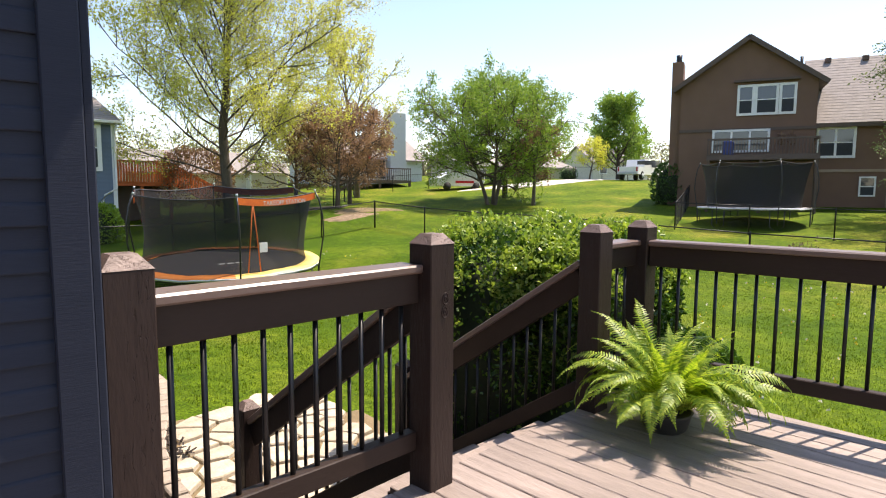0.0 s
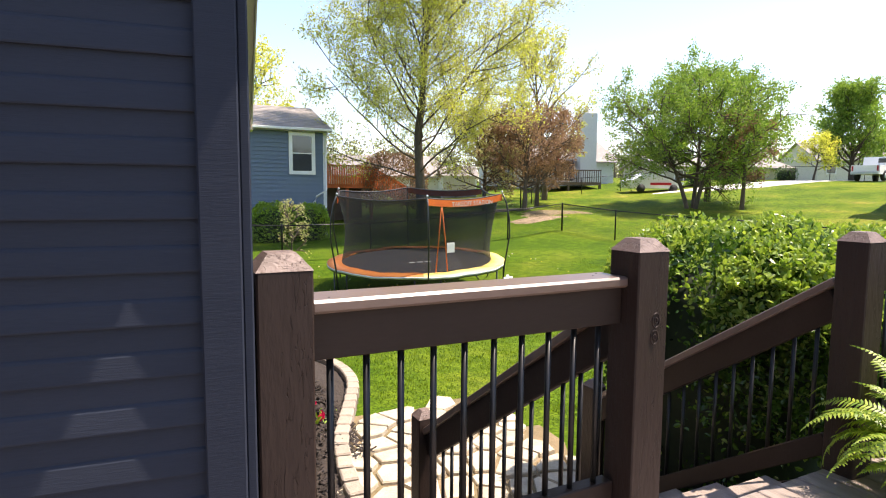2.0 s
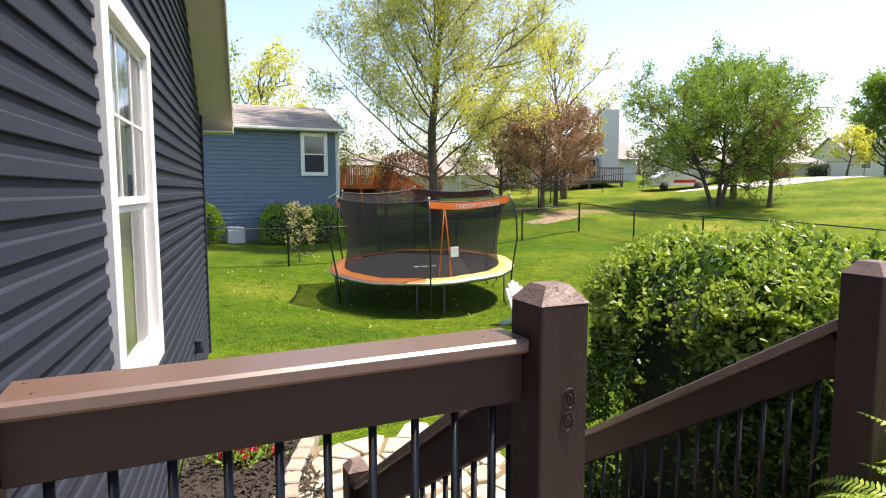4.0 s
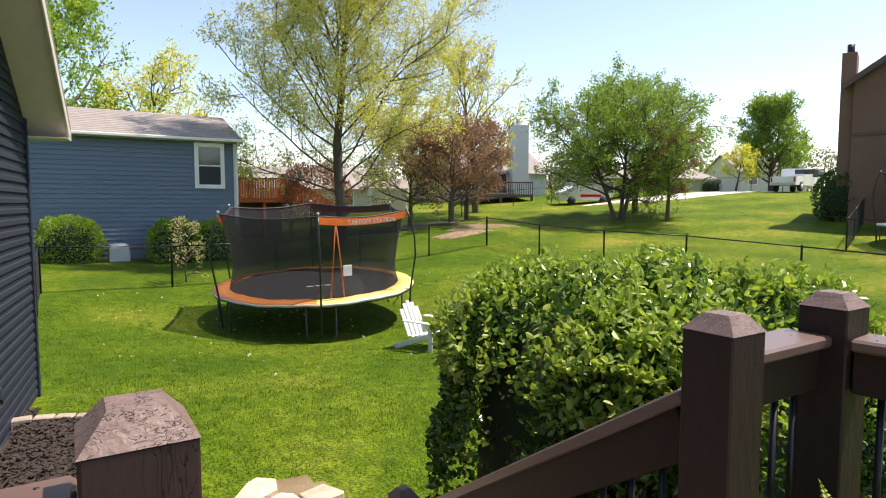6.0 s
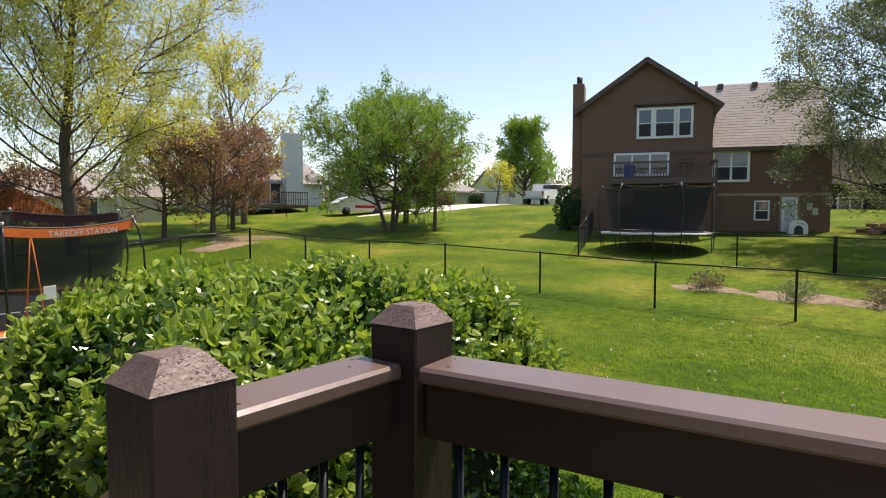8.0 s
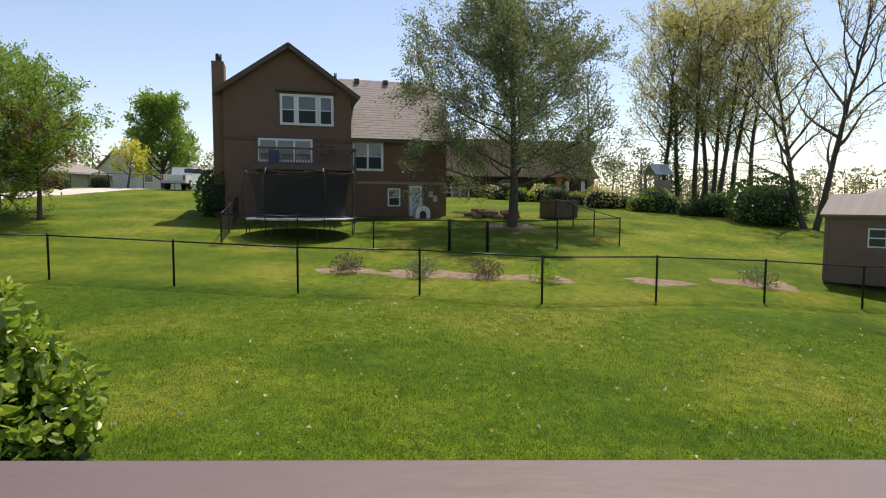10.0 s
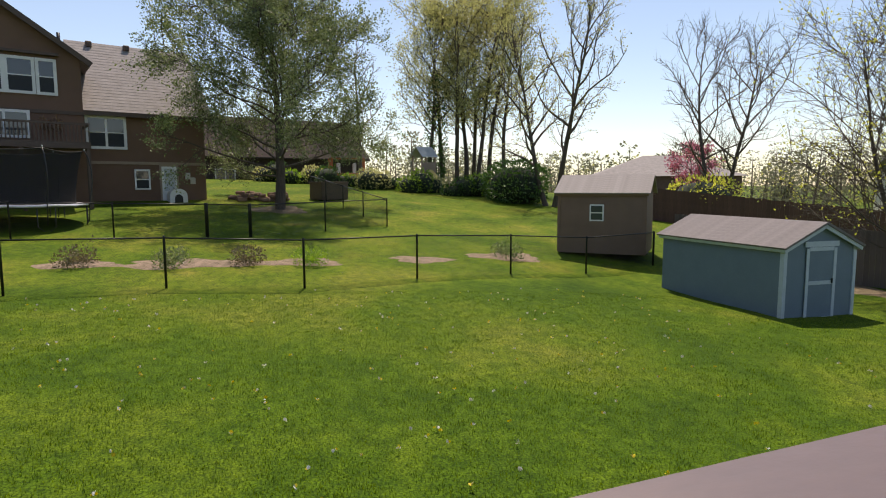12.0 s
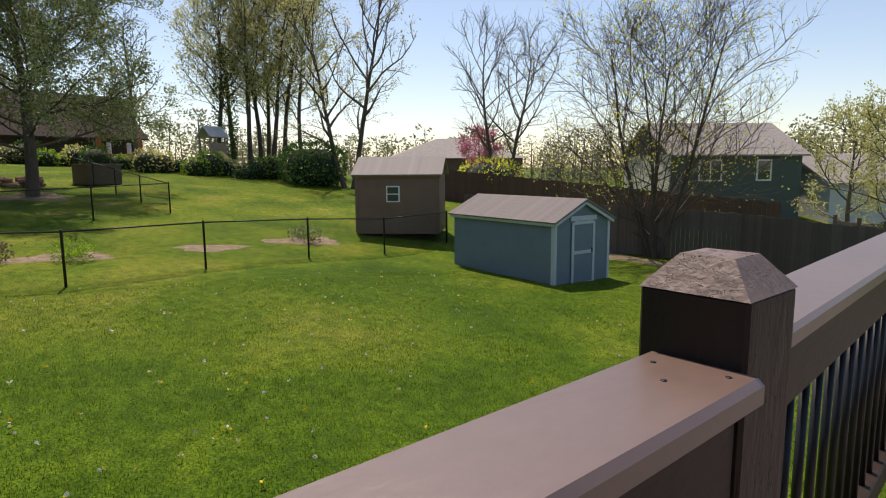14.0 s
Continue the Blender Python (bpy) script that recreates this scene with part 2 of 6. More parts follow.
L_GREEN = leaf_mat("fresh_green_leaf", (0.27, 0.38, 0.07), (0.10, 0.19, 0.03), 0.5, 0.42)
L_DARK = leaf_mat("dark_green_leaf", (0.08, 0.16, 0.03), (0.035, 0.085, 0.015), 0.5, 0.25)
L_PLUM = leaf_mat("red_brown_leaf", (0.33, 0.21, 0.12), (0.17, 0.10, 0.065), 0.6, 0.4)
L_SILVER = leaf_mat("grey_green_leaf", (0.30, 0.34, 0.15), (0.07, 0.105, 0.03), 0.42, 0.28)
L_OLIVE = leaf_mat("olive_bud", (0.48, 0.46, 0.20), (0.32, 0.32, 0.13), 0.6, 0.5)
L_BUSH = leaf_mat("shrub_leaf", (0.30, 0.42, 0.06), (0.13, 0.24, 0.03), 0.5, 0.4)
L_DRYPLANT = leaf_mat("dry_stalk", (0.22, 0.17, 0.09), (0.09, 0.08, 0.035), 0.7, 0.2)
L_PINK = leaf_mat("pink_blossom", (0.55, 0.22, 0.28), (0.4, 0.15, 0.2), 0.7, 0.4)
L_ROSE = leaf_mat("crimson_petal", (0.62, 0.02, 0.09), (0.45, 0.01, 0.05), 0.5, 0.3)
L_GRASS = leaf_mat("grass_blade", (0.188, 0.260, 0.020), (0.040, 0.088, 0.004), 0.55, 0.35)


# ---------------------------------------------------------------- helpers
def mesh_of(name, verts, faces, material, smooth=False, mats=None, index=None):
    me = bpy.data.meshes.new(name)
    me.from_pydata([tuple(v) for v in verts], [], [tuple(f) for f in faces])
    for m in (mats or [material]):
        me.materials.append(m)
    if index is not None:
        me.polygons.foreach_set("material_index", index)
    if smooth:
        me.polygons.foreach_set("use_smooth", [True] * len(me.polygons))
    me.update()
    return me


def put(name, me, parent=None, m=None, label=""):
    ob = new(name, me)
    if parent is not None:
        ob.parent = parent
    if m is not None:
        ob.matrix_local = m
    if label:
        ob["label"] = label
    return ob


def part(name, bm, material, parent, label="", m=None, smooth=False):
    me = bpy.data.meshes.new(name)
    bm.to_mesh(me)
    bm.free()
    me.materials.append(material)
    if smooth:
        me.polygons.foreach_set("use_smooth", [True] * len(me.polygons))
    return put(name, me, parent, m, label)


def thing(name, m, label, category, group="", kind=""):
    ob = new(name)
    ob.empty_display_size = 0.1
    ob.matrix_world = m
    return tagged(ob, label, category, group, kind)


def add_box(bm, c, s, bevel=0.0, m=None):
    got = bmesh.ops.create_cube(bm, size=1.0)
    vs = got["verts"]
    for v in vs:
        v.co = Vector((v.co.x * s[0] + c[0], v.co.y * s[1] + c[1], v.co.z * s[2] + c[2]))
    if bevel:
        es = list({e for v in vs for e in v.link_edges})
        vs = bmesh.ops.bevel(bm, geom=es, offset=bevel, segments=1, affect="EDGES", profile=0.7)["verts"]
    if m is not None:
        bmesh.ops.transform(bm, matrix=m, verts=list({v for v in vs}))
    return vs


def box(name, c, s, material, parent, bevel=0.004, label="", m=None):
    bm = bmesh.new()
    add_box(bm, c, s, bevel)
    return part(name, bm, material, parent, label, m)


def add_tube(V, Fc, pts, radii, sides=6, close=True):
    """A tapered tube along pts, added to lists of vertices and faces."""
    base, n = len(V), len(pts)
    for i, p in enumerate(pts):
        d = (pts[min(i + 1, n - 1)] - pts[max(i - 1, 0)]).normalized()
        a = d.orthogonal().normalized() if abs(d.z) > 0.9 else d.cross(Vector((0, 0, 1))).normalized()
        b = d.cross(a)
        for k in range(sides):
            w = 2 * math.pi * k / sides
            V.append(p + (a * math.cos(w) + b * math.sin(w)) * radii[i])
    for i in range(n - 1):
        for k in range(sides):
            k2 = (k + 1) % sides
            Fc.append((base + i * sides + k, base + i * sides + k2, base + (i + 1) * sides + k2, base + (i + 1) * sides + k))
    if close:
        Fc.append(tuple(base + k for k in reversed(range(sides))))
        Fc.append(tuple(base + (n - 1) * sides + k for k in range(sides)))


def tube(name, pts, r, material, parent, sides=8, label=""):
    V, Fc = [], []
    pts = [Vector(p) for p in pts]
    add_tube(V, Fc, pts, [r] * len(pts) if not isinstance(r, (list, tuple)) else r, sides)
    return put(name, mesh_of(name, V, Fc, material, True), parent, None, label)


def prism(name, poly, depth, material, parent, label="", m=None):
    """A polygon in the x-z plane, thickened along +y."""
    n = len(poly)
    V = [(x, 0, z) for x, z in poly] + [(x, depth, z) for x, z in poly]
    Fc = [tuple(range(n)), tuple(reversed(range(n, 2 * n)))] + [(i, n + i, n + (i + 1) % n, (i + 1) % n) for i in range(n)]
    me = mesh_of(name, V, Fc, material)
    bm = bmesh.new()
    bm.from_mesh(me)
    bmesh.ops.recalc_face_normals(bm, faces=bm.faces)
    bm.to_mesh(me)
    bm.free()
    return put(name, me, parent, m, label)


def spin(x, y, z=0.0, deg=0.0):
    return pose(x, y, z, 0, 0, deg)


def bell(x, y, cx, cy, r):
    return math.exp(-((x - cx) ** 2 + (y - cy) ** 2) / (r * r))


def ground_z(x, y):
    """The lie of the land: falling towards -y, rising to the neighbours' lots."""
    u, v = max(-0.8, min(1.95, x / 30)), max(-1.5, min(1.5, y / 30))
    z = -1.495 - 1.356 * u + 1.062 * v + 2.764 * u * u - 0.232 * u * v - 0.356 * v * v - 0.051 * u ** 3 + 0.083 * u * u * v + 1.17 * u * v * v + 0.2 * v ** 3 - 0.292 * u ** 4 - 0.654 * u * u * v * v - 0.011 * v ** 4
    z += 0.36 * bell(x, y, 1.5, 6, 5) - 0.48 * bell(x, y, 6.5, 14.5, 4.5) - 0.4 * bell(x, y, 6, 28, 6) + 0.5 * bell(x, y, 18.5, 26.5, 4) + 0.25 * bell(x, y, 12.5, 27, 3)
    return z - 0.3 * bell(x, y, 20, -11, 5)


# ---------------------------------------------------------------- ground
def build_ground():
    def axis(lo, hi, fine_lo, fine_hi, step):
        vals, v = [], fine_lo
        while v <= fine_hi:
            vals.append(v)
            v += step
        d, v = step, vals[-1]
        while v < hi:
            d *= 1.35
            v += d
            vals.append(v)
        d, v = step, vals[0]
        while v > lo:
            d *= 1.35
            v -= d
            vals.insert(0, v)
        return vals
    xs, ys = axis(-1500, 1500, -4, 62, 0.6), axis(-1500, 1500, -46, 46, 0.6)
    V = [(x, y, ground_z(x, y) + 0.02 * noise.noise((x * 0.7, y * 0.7, 0))) for y in ys for x in xs]
    w = len(xs)
    Fc = [(j * w + i, j * w + i + 1, (j + 1) * w + i + 1, (j + 1) * w + i) for j in range(len(ys) - 1) for i in range(w - 1)]
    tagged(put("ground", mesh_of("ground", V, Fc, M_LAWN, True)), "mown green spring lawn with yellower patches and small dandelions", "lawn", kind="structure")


build_ground()


def build_grass():
    """Short blades in tufts, thick beside the deck and thinner further out."""
    rng = np.random.default_rng(4)
    n = 320000
    r, w = rng.uniform(2.2, 18.5, n // 4), rng.uniform(radians(-82), radians(100), n // 4)
    q = np.repeat(np.stack([3.0 + r * np.cos(w), 1.0 + r * np.sin(w)], 1), 4, 0) + rng.normal(0, 0.04, (n // 4 * 4, 2))
    x, y = q[:, 0], q[:, 1]
    off = ((x < 4.1) & (y < 2.3)) | ((x < 2.25) & (y < 8.6)) | ((x < 3.7) & (y < 6.1)) | (x > 18.0) | (y > 19.4) | ((np.abs(x - 16.7) < 2.4) & (np.abs(y + 12.1) < 1.4)) | ((x - 4.4 < 0.9) & (np.abs(y - 2.9) < 1.2))
    q = q[~off & (rng.random(len(q)) < np.clip(0.2 + (y - 5.9) * 0.7, 0.1, 1) + (x > 4.0))]
    n = len(q)
    z = np.array([ground_z(x, y) + 0.02 * noise.noise((x * 0.7, y * 0.7, 0)) for x, y in q])
    tall = np.array([noise.noise((x * 0.6, y * 0.6, 8)) for x, y in q])
    h = (0.016 + 0.024 * rng.random(n)) * (1 + 0.6 * tall)
    a, lean = rng.uniform(0, 6.2832, n), rng.uniform(0, 0.8, n) * h
    dx, dy = np.cos(a) * 0.006, np.sin(a) * 0.006
    V = np.stack([np.stack([q[:, 0] - dx, q[:, 1] - dy, z - 0.012], 1), np.stack([q[:, 0] + dx, q[:, 1] + dy, z - 0.012], 1),
                  np.stack([q[:, 0] - np.sin(a) * lean, q[:, 1] + np.cos(a) * lean, z + h], 1)], 1).reshape(-1, 3)
    me = mesh_of("grass", V.tolist(), np.arange(3 * n).reshape(-1, 3).tolist(), L_GRASS)
    tagged(put("grass", me), "short green grass blades standing on the lawn", "grass", kind="stuff")


build_grass()


# ---------------------------------------------------------------- own house
HX, HY, HDEG = 0.30, 1.90, -6.3        # the house corner beside the deck, and how far its walls are turned
HOUSE = spin(HX, HY, 0, HDEG)          # local y runs along the gable wall, local x out of it
GABLE = 8.15
WIN0, WIN1, WZ0, WZ1 = 2.02, 3.22, 0.27, 2.16


def lap_board(length, h=0.118, lap=0.018, crest=0.46, slope=0.2):
    """One course of Dutch-lap siding along +x: a proud lower half with a crest, a recessed flat upper half; it faces -y."""
    k = h * crest
    prof = [(0.0, 0.0), (-lap * 0.9, 0.0), (-lap, 0.004), (-lap * (1 - slope * 0.6), k * 0.6), (-lap * (1 - slope), k * 0.95), (-lap * (0.8 - slope), k + 0.003), (-lap * 0.14, k + 0.007), (-lap * 0.10, h + 0.004), (0.0, h + 0.004)]
    n = len(prof)
    V = [(x, y, z) for x in (0, length) for y, z in prof]
    Fc = [tuple(range(n)), tuple(reversed(range(n, 2 * n)))] + [(i, n + i, n + (i + 1) % n, (i + 1) % n) for i in range(n)]
    return mesh_of("siding_board", V, Fc, M_SIDE)


def build_own_house():
    eave, ridge_y = 2.35, GABLE / 2
    ridge = eave + ridge_y * 0.70
    # gable wall, with the window opening through it; the wall body stands inside, the boards on its face
    w = thing("wall_gable", HOUSE, "dark navy lap-sided gable wall of a house", "wall", kind="structure")
    for nm, y0, y1, z0, z1 in (("wall_body", 0.1, WIN0, -1.4, 2.35), ("wall_body", WIN1, GABLE, -1.4, 2.35), ("wall_body", WIN0, WIN1, -1.4, WZ0), ("wall_body", WIN0, WIN1, WZ1, 2.35)):
        box(nm, (-0.075, (y0 + y1) / 2, (z0 + z1) / 2), (0.13, y1 - y0, z1 - z0), M_SIDE, w, 0)
    prism("gable_wall_top", [(0, 2.35), (GABLE, 2.35), (ridge_y, ridge)], 0.12, M_SIDE, w, m=Matrix.Translation((-0.01, 0, 0)) @ pose(0, 0, 0, 0, 0, 90))
    z, cache = -1.15, {}
    while z < ridge - 0.2:
        a, b = 0.02, GABLE - 0.02
        if z > eave - 0.1:
            d = (z + 0.118 - eave) / 0.70
            a, b = max(a, d), min(b, GABLE - d)
        runs = [(a, b)]
        if WZ0 - 0.1 < z < WZ1 - 0.02:
            runs = [(a, WIN0 - 0.07), (WIN1 + 0.07, b)]
        for p, q in runs:
            if q - p < 0.1:
                continue
            key = round(q - p, 2)
            cache[key] = cache.get(key) or lap_board(q - p)
            put("siding_board", cache[key], w, Matrix.Translation((0.0, p, z)) @ pose(0, 0, 0, 0, 0, 90))
        z += 0.118
    # return wall behind the deck
    w1 = thing("wall_return", HOUSE, "dark navy lap-sided house wall beside the deck", "wall", kind="structure")
    box("wall_body", (-1.7, 0.08, 0.7), (3.2, 0.13, 4.2), M_SIDE, w1, 0)
    me = lap_board(3.2, lap=0.012, slope=0.36)
    for i in range(33):
        put("siding_board", me, w1, Matrix.Translation((-3.289, 0.012, -1.1 + 0.118 * i)))
    w2 = thing("wall_back", HOUSE, "plain navy siding wall behind the deck", "wall", kind="structure")
    box("wall_body", (-3.4, -4.0, 0.7), (0.13, 8.2, 4.2), M_SIDE, w2, 0)
    # corner trim
    c = thing("corner_trim", HOUSE, "navy corner board on the house edge", "trim", kind="structure")
    bm = bmesh.new()
    add_box(bm, (-0.045, -0.006, 0.75), (0.09, 0.03, 4.1), 0.004)
    add_box(bm, (0.012, 0.045, 0.75), (0.024, 0.09, 4.1), 0.004)
    part("corner_board", bm, M_SIDE, c)
    box("far_corner_board", (0.012, GABLE - 0.03, 0.5), (0.05, 0.09, 3.7), M_SIDE, c)
    # roof: two slopes and the rake with its soffit
    r = thing("roof", HOUSE, "brown shingle gable roof with beige soffit and fascia", "roof", kind="structure")
    # the near overhang (0.12) is out of view, sized for the wall's sun patches
    for sgn, over in ((1, 0.35), (-1, 0.12)):
        run = ridge_y + over
        L = math.hypot(run, run * 0.70)
        mm = Matrix.Translation((0, ridge_y, ridge + 0.14)) @ pose(0, 0, 0, -sgn * math.degrees(math.atan(0.70)), 0, 0)
        box("roof_slope", (-3.6, sgn * L / 2, 0.03), (8.1, L, 0.05), M_ROOF, r, 0, m=mm)
        box("rake_soffit", (0.21, sgn * L / 2, -0.09), (0.42, L, 0.02), M_BEIGE, r, 0, m=mm)
        box("rake_fascia", (0.435, sgn * L / 2, -0.05), (0.025, L, 0.17), M_BEIGE, r, 0.003, m=mm)
    # unseen near eave, added to cut the sunlight on the return wall
    box("unseen_eave_fascia", (-1.4, -0.135, 2.36), (3.6, 0.025, 0.16), M_BEIGE, r, 0.003)
    box("unseen_eave_soffit", (-1.4, -0.06, 2.30), (3.6, 0.12, 0.02), M_BEIGE, r, 0.0)
    box("eave_fascia", (-3.5, GABLE + 0.36, 2.22), (7.9, 0.025, 0.18), M_BEIGE, r, 0.003)
    box("eave_soffit", (-3.5, GABLE + 0.18, 2.14), (7.9, 0.34, 0.02), M_BEIGE, r, 0.0)
    box("wall_north", (-3.5, GABLE - 0.06, 0.5), (6.8, 0.12, 3.7), M_SIDE, r, 0)
    # window
    win = thing("window_1", HOUSE, "white double-hung window with grids, pale curtains behind", "window", kind="structure")
    cy, cz, W, H = (WIN0 + WIN1) / 2, (WZ0 + WZ1) / 2, WIN1 - WIN0, WZ1 - WZ0
    for nm, y, z, sy, sz in (("window_frame", WIN0 - 0.025, cz, 0.125, H + 0.17), ("window_frame", WIN1 + 0.025, cz, 0.125, H + 0.17), ("window_frame", cy, WZ1 + 0.025, W - 0.075, 0.12), ("window_sill", cy, WZ0 - 0.025, W - 0.075, 0.12)):
        box(nm, (0.012, y, z), (0.07, sy, sz), M_WHITE, win, 0.006)
    for y0 in (WIN0 + 0.03,):
        y1 = y0 + W - 0.06
        for lo, hi, dx in ((WZ0 + 0.03, cz, -0.028), (cz, WZ1 - 0.03, -0.008)):
            m_y, m_z = (y0 + y1) / 2, (lo + hi) / 2
            bm = bmesh.new()
            for y in (y0 + 0.02, y1 - 0.02):
                add_box(bm, (dx, y, m_z), (0.03, 0.045, hi - lo), 0.003)
            for z in (lo + 0.02, hi - 0.02):
                add_box(bm, (dx, m_y, z), (0.028, y1 - y0 - 0.085, 0.045), 0.003)
            sash = part("sash", bm, M_WHITE, win)
            box("pane", (dx, m_y, m_z), (0.006, y1 - y0 - 0.06, hi - lo - 0.06), M_PANE, sash, 0)
            if lo == cz:
                bm = bmesh.new()
                for f in (1 / 3, 2 / 3):
                    add_box(bm, (dx + 0.006, y0 + (y1 - y0) * f, m_z), (0.008, 0.014, hi - lo - 0.08), 0)
                add_box(bm, (dx + 0.006, m_y, m_z), (0.009, y1 - y0 - 0.08, 0.014), 0)
                part("grid", bm, M_WHITE, sash)
    # curtain folds
    for y0 in (WIN0 + 0.05,):
        n = 60
        V, Fc = [], []
        for i in range(n + 1):
            y = y0 + (W - 0.1) * i / n
            x = -0.12 + 0.014 * math.sin(i * 1.1) + 0.006 * math.sin(i * 2.7)
            V += [(x, y, WZ0), (x, y, WZ1), (x - 0.006, y, WZ0), (x - 0.006, y, WZ1)]
        for i in range(n):
            a, b = 4 * i, 4 * i + 4
            Fc += [(a, b, b + 1, a + 1), (a + 2, a + 3, b + 3, b + 2)]
        put("curtain", mesh_of("curtain", V, Fc, M_CURTAIN, True), win)
    pipe = thing("wall_vent", HOUSE @ spin(0.03, 5.9, -0.42), "small dark vent outlet on the house wall", "vent")
    box("vent_box", (0.02, 0, 0), (0.07, 0.09, 0.14), M_SIDE, pipe, 0.01)
    box("vent_flap", (0.06, 0, -0.05), (0.02, 0.08, 0.05), M_BLACK, pipe, 0.003)


M_PANE = bpy.data.materials.new("clear_pane")
M_PANE.use_nodes = True
_p = M_PANE.node_tree.nodes["Principled BSDF"]
_p.inputs["Transmission Weight"].default_value, _p.inputs["Roughness"].default_value, _p.inputs["IOR"].default_value = 1.0, 0.02, 1.3
build_own_house()


# ---------------------------------------------------------------- deck
RAIL_Z = 0.915
DECK_Z = -0.112          # the boards lie this far under the foot of the rails


def build_deck_posts():
    def one(m, h, label, w=0.145, knots=()):
        ob = thing("deck_post", m, label, "post", "posts of the deck railing")
        bm = bmesh.new()
        add_box(bm, (0, 0, (h - 0.05) / 2 - 0.15), (w, w, h - 0.05 + 0.3), 0.005)
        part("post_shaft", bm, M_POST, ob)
        a, b, t = w / 2 + 0.001, w / 2 - 0.036, 0.045
        n = 4
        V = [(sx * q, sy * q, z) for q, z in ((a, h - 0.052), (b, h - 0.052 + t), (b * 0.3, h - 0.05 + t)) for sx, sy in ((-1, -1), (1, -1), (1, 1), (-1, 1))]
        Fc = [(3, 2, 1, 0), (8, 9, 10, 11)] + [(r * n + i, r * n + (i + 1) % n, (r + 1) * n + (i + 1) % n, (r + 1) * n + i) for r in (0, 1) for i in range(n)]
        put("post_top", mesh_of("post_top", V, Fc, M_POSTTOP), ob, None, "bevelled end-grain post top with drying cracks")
        if knots:
            for kx, ky, kz, dx, dy in knots:
                V, Fc = [], []
                ring = [Vector((kx + dy * 0.017 * math.cos(a), ky + dx * 0.017 * math.cos(a), kz + 0.026 * math.sin(a))) for a in [6.2832 * i / 14 for i in range(15)]]
                add_tube(V, Fc, ring, [0.0035] * 15, 5, False)
                core = [Vector((kx + dy * 0.006 * math.cos(a), ky + dx * 0.006 * math.cos(a), kz + 0.01 * math.sin(a))) for a in [6.2832 * i / 10 for i in range(11)]]
                add_tube(V, Fc, core, [0.004] * 11, 5, False)
                put("knot", mesh_of("knot", V, Fc, M_POST, True), ob, None, "raised knot in the painted wood")
        return ob
    lab = "square brown-painted deck post with cracked top"
    one(spin(0.415, 2.055), 1.055, lab + " by the house corner", knots=((0.02, -0.073, 0.27, 0, 1), (-0.03, -0.073, 0.23, 0, 1)))
    one(spin(1.688, 2.055), 1.055, lab + " heading the steps", knots=((0.015, -0.073, 0.76, 0, 1), (0.01, -0.073, 0.70, 0, 1)))
    one(spin(3.058, 2.045), 1.045, lab + " heading the steps")
    one(spin(3.672, 2.06), 1.05, lab + " at the deck corner")
    one(spin(3.918, -0.415, 0, 5), 1.05, lab + " along the long railing")
    one(spin(4.36, -3.0, 0, 8), 1.05, lab + " along the long railing")
    # lower newels of the steps
    one(spin(1.66, 3.82, -1.07), 0.90, "shorter brown-painted newel post at the foot of the steps", 0.125)
    one(spin(3.06, 3.82, -1.07), 0.90, "shorter brown-painted newel post at the foot of the steps", 0.125)


build_deck_posts()
_v, _f = [], []
add_tube(_v, _f, [Vector((0, 0, 0)), Vector((0, 0, 1))], [0.0105, 0.0105], 10)
ME_BALUSTER = mesh_of("baluster", _v, _f, M_BLACK, True)


def railing(m, length, label, skip0=0.07, skip1=0.07, step=0.113, cap_w=0.15):
    """A level railing along local +x."""
    ob = thing("deck_railing", m, label, "railing", "railings of the deck")
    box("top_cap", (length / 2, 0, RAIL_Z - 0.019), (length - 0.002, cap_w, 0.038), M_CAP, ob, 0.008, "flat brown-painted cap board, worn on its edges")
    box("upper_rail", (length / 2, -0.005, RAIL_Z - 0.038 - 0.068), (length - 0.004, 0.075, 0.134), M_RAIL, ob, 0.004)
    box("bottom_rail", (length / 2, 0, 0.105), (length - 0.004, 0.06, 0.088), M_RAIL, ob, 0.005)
    for sx, sy in ((0.035, 0.04), (0.06, -0.035), (length - 0.035, -0.045), (length - 0.05, 0.042), (length - 0.10, 0.0)):
        tube("screw", [(sx, sy, RAIL_Z - 0.004), (sx, sy, RAIL_Z + 0.0008)], 0.004, M_BLACK, ob, 8)
    n = max(1, round((length - skip0 - skip1) / step))
    for i in range(n + 1):
        x = skip0 + (length - skip0 - skip1) * i / n
        put("baluster", ME_BALUSTER, ob, Matrix.Translation((x, 0, 0.13)) @ Matrix.Diagonal((1, 1, 0.63, 1)), "slim black metal baluster" if i == 0 else "")
    return ob


railing(spin(0.49, 2.10), 1.125, "brown wooden railing with slim black balusters before the steps")
railing(spin(3.132, 2.10), 0.468, "short brown wooden railing at the deck corner")


def side_rail(p, q, label):
    a, b = Vector((*p, 0)), Vector((*q, 0))
    d = b - a
    railing(spin(a.x, a.y, 0, math.degrees(math.atan2(d.y, d.x))), d.length, label)


side_rail((3.665, 1.985), (3.888, -0.343), "long brown wooden railing with black balusters and sunlit cap")
side_rail((3.955, -0.488), (4.37, -2.93), "brown wooden railing running on along the deck")


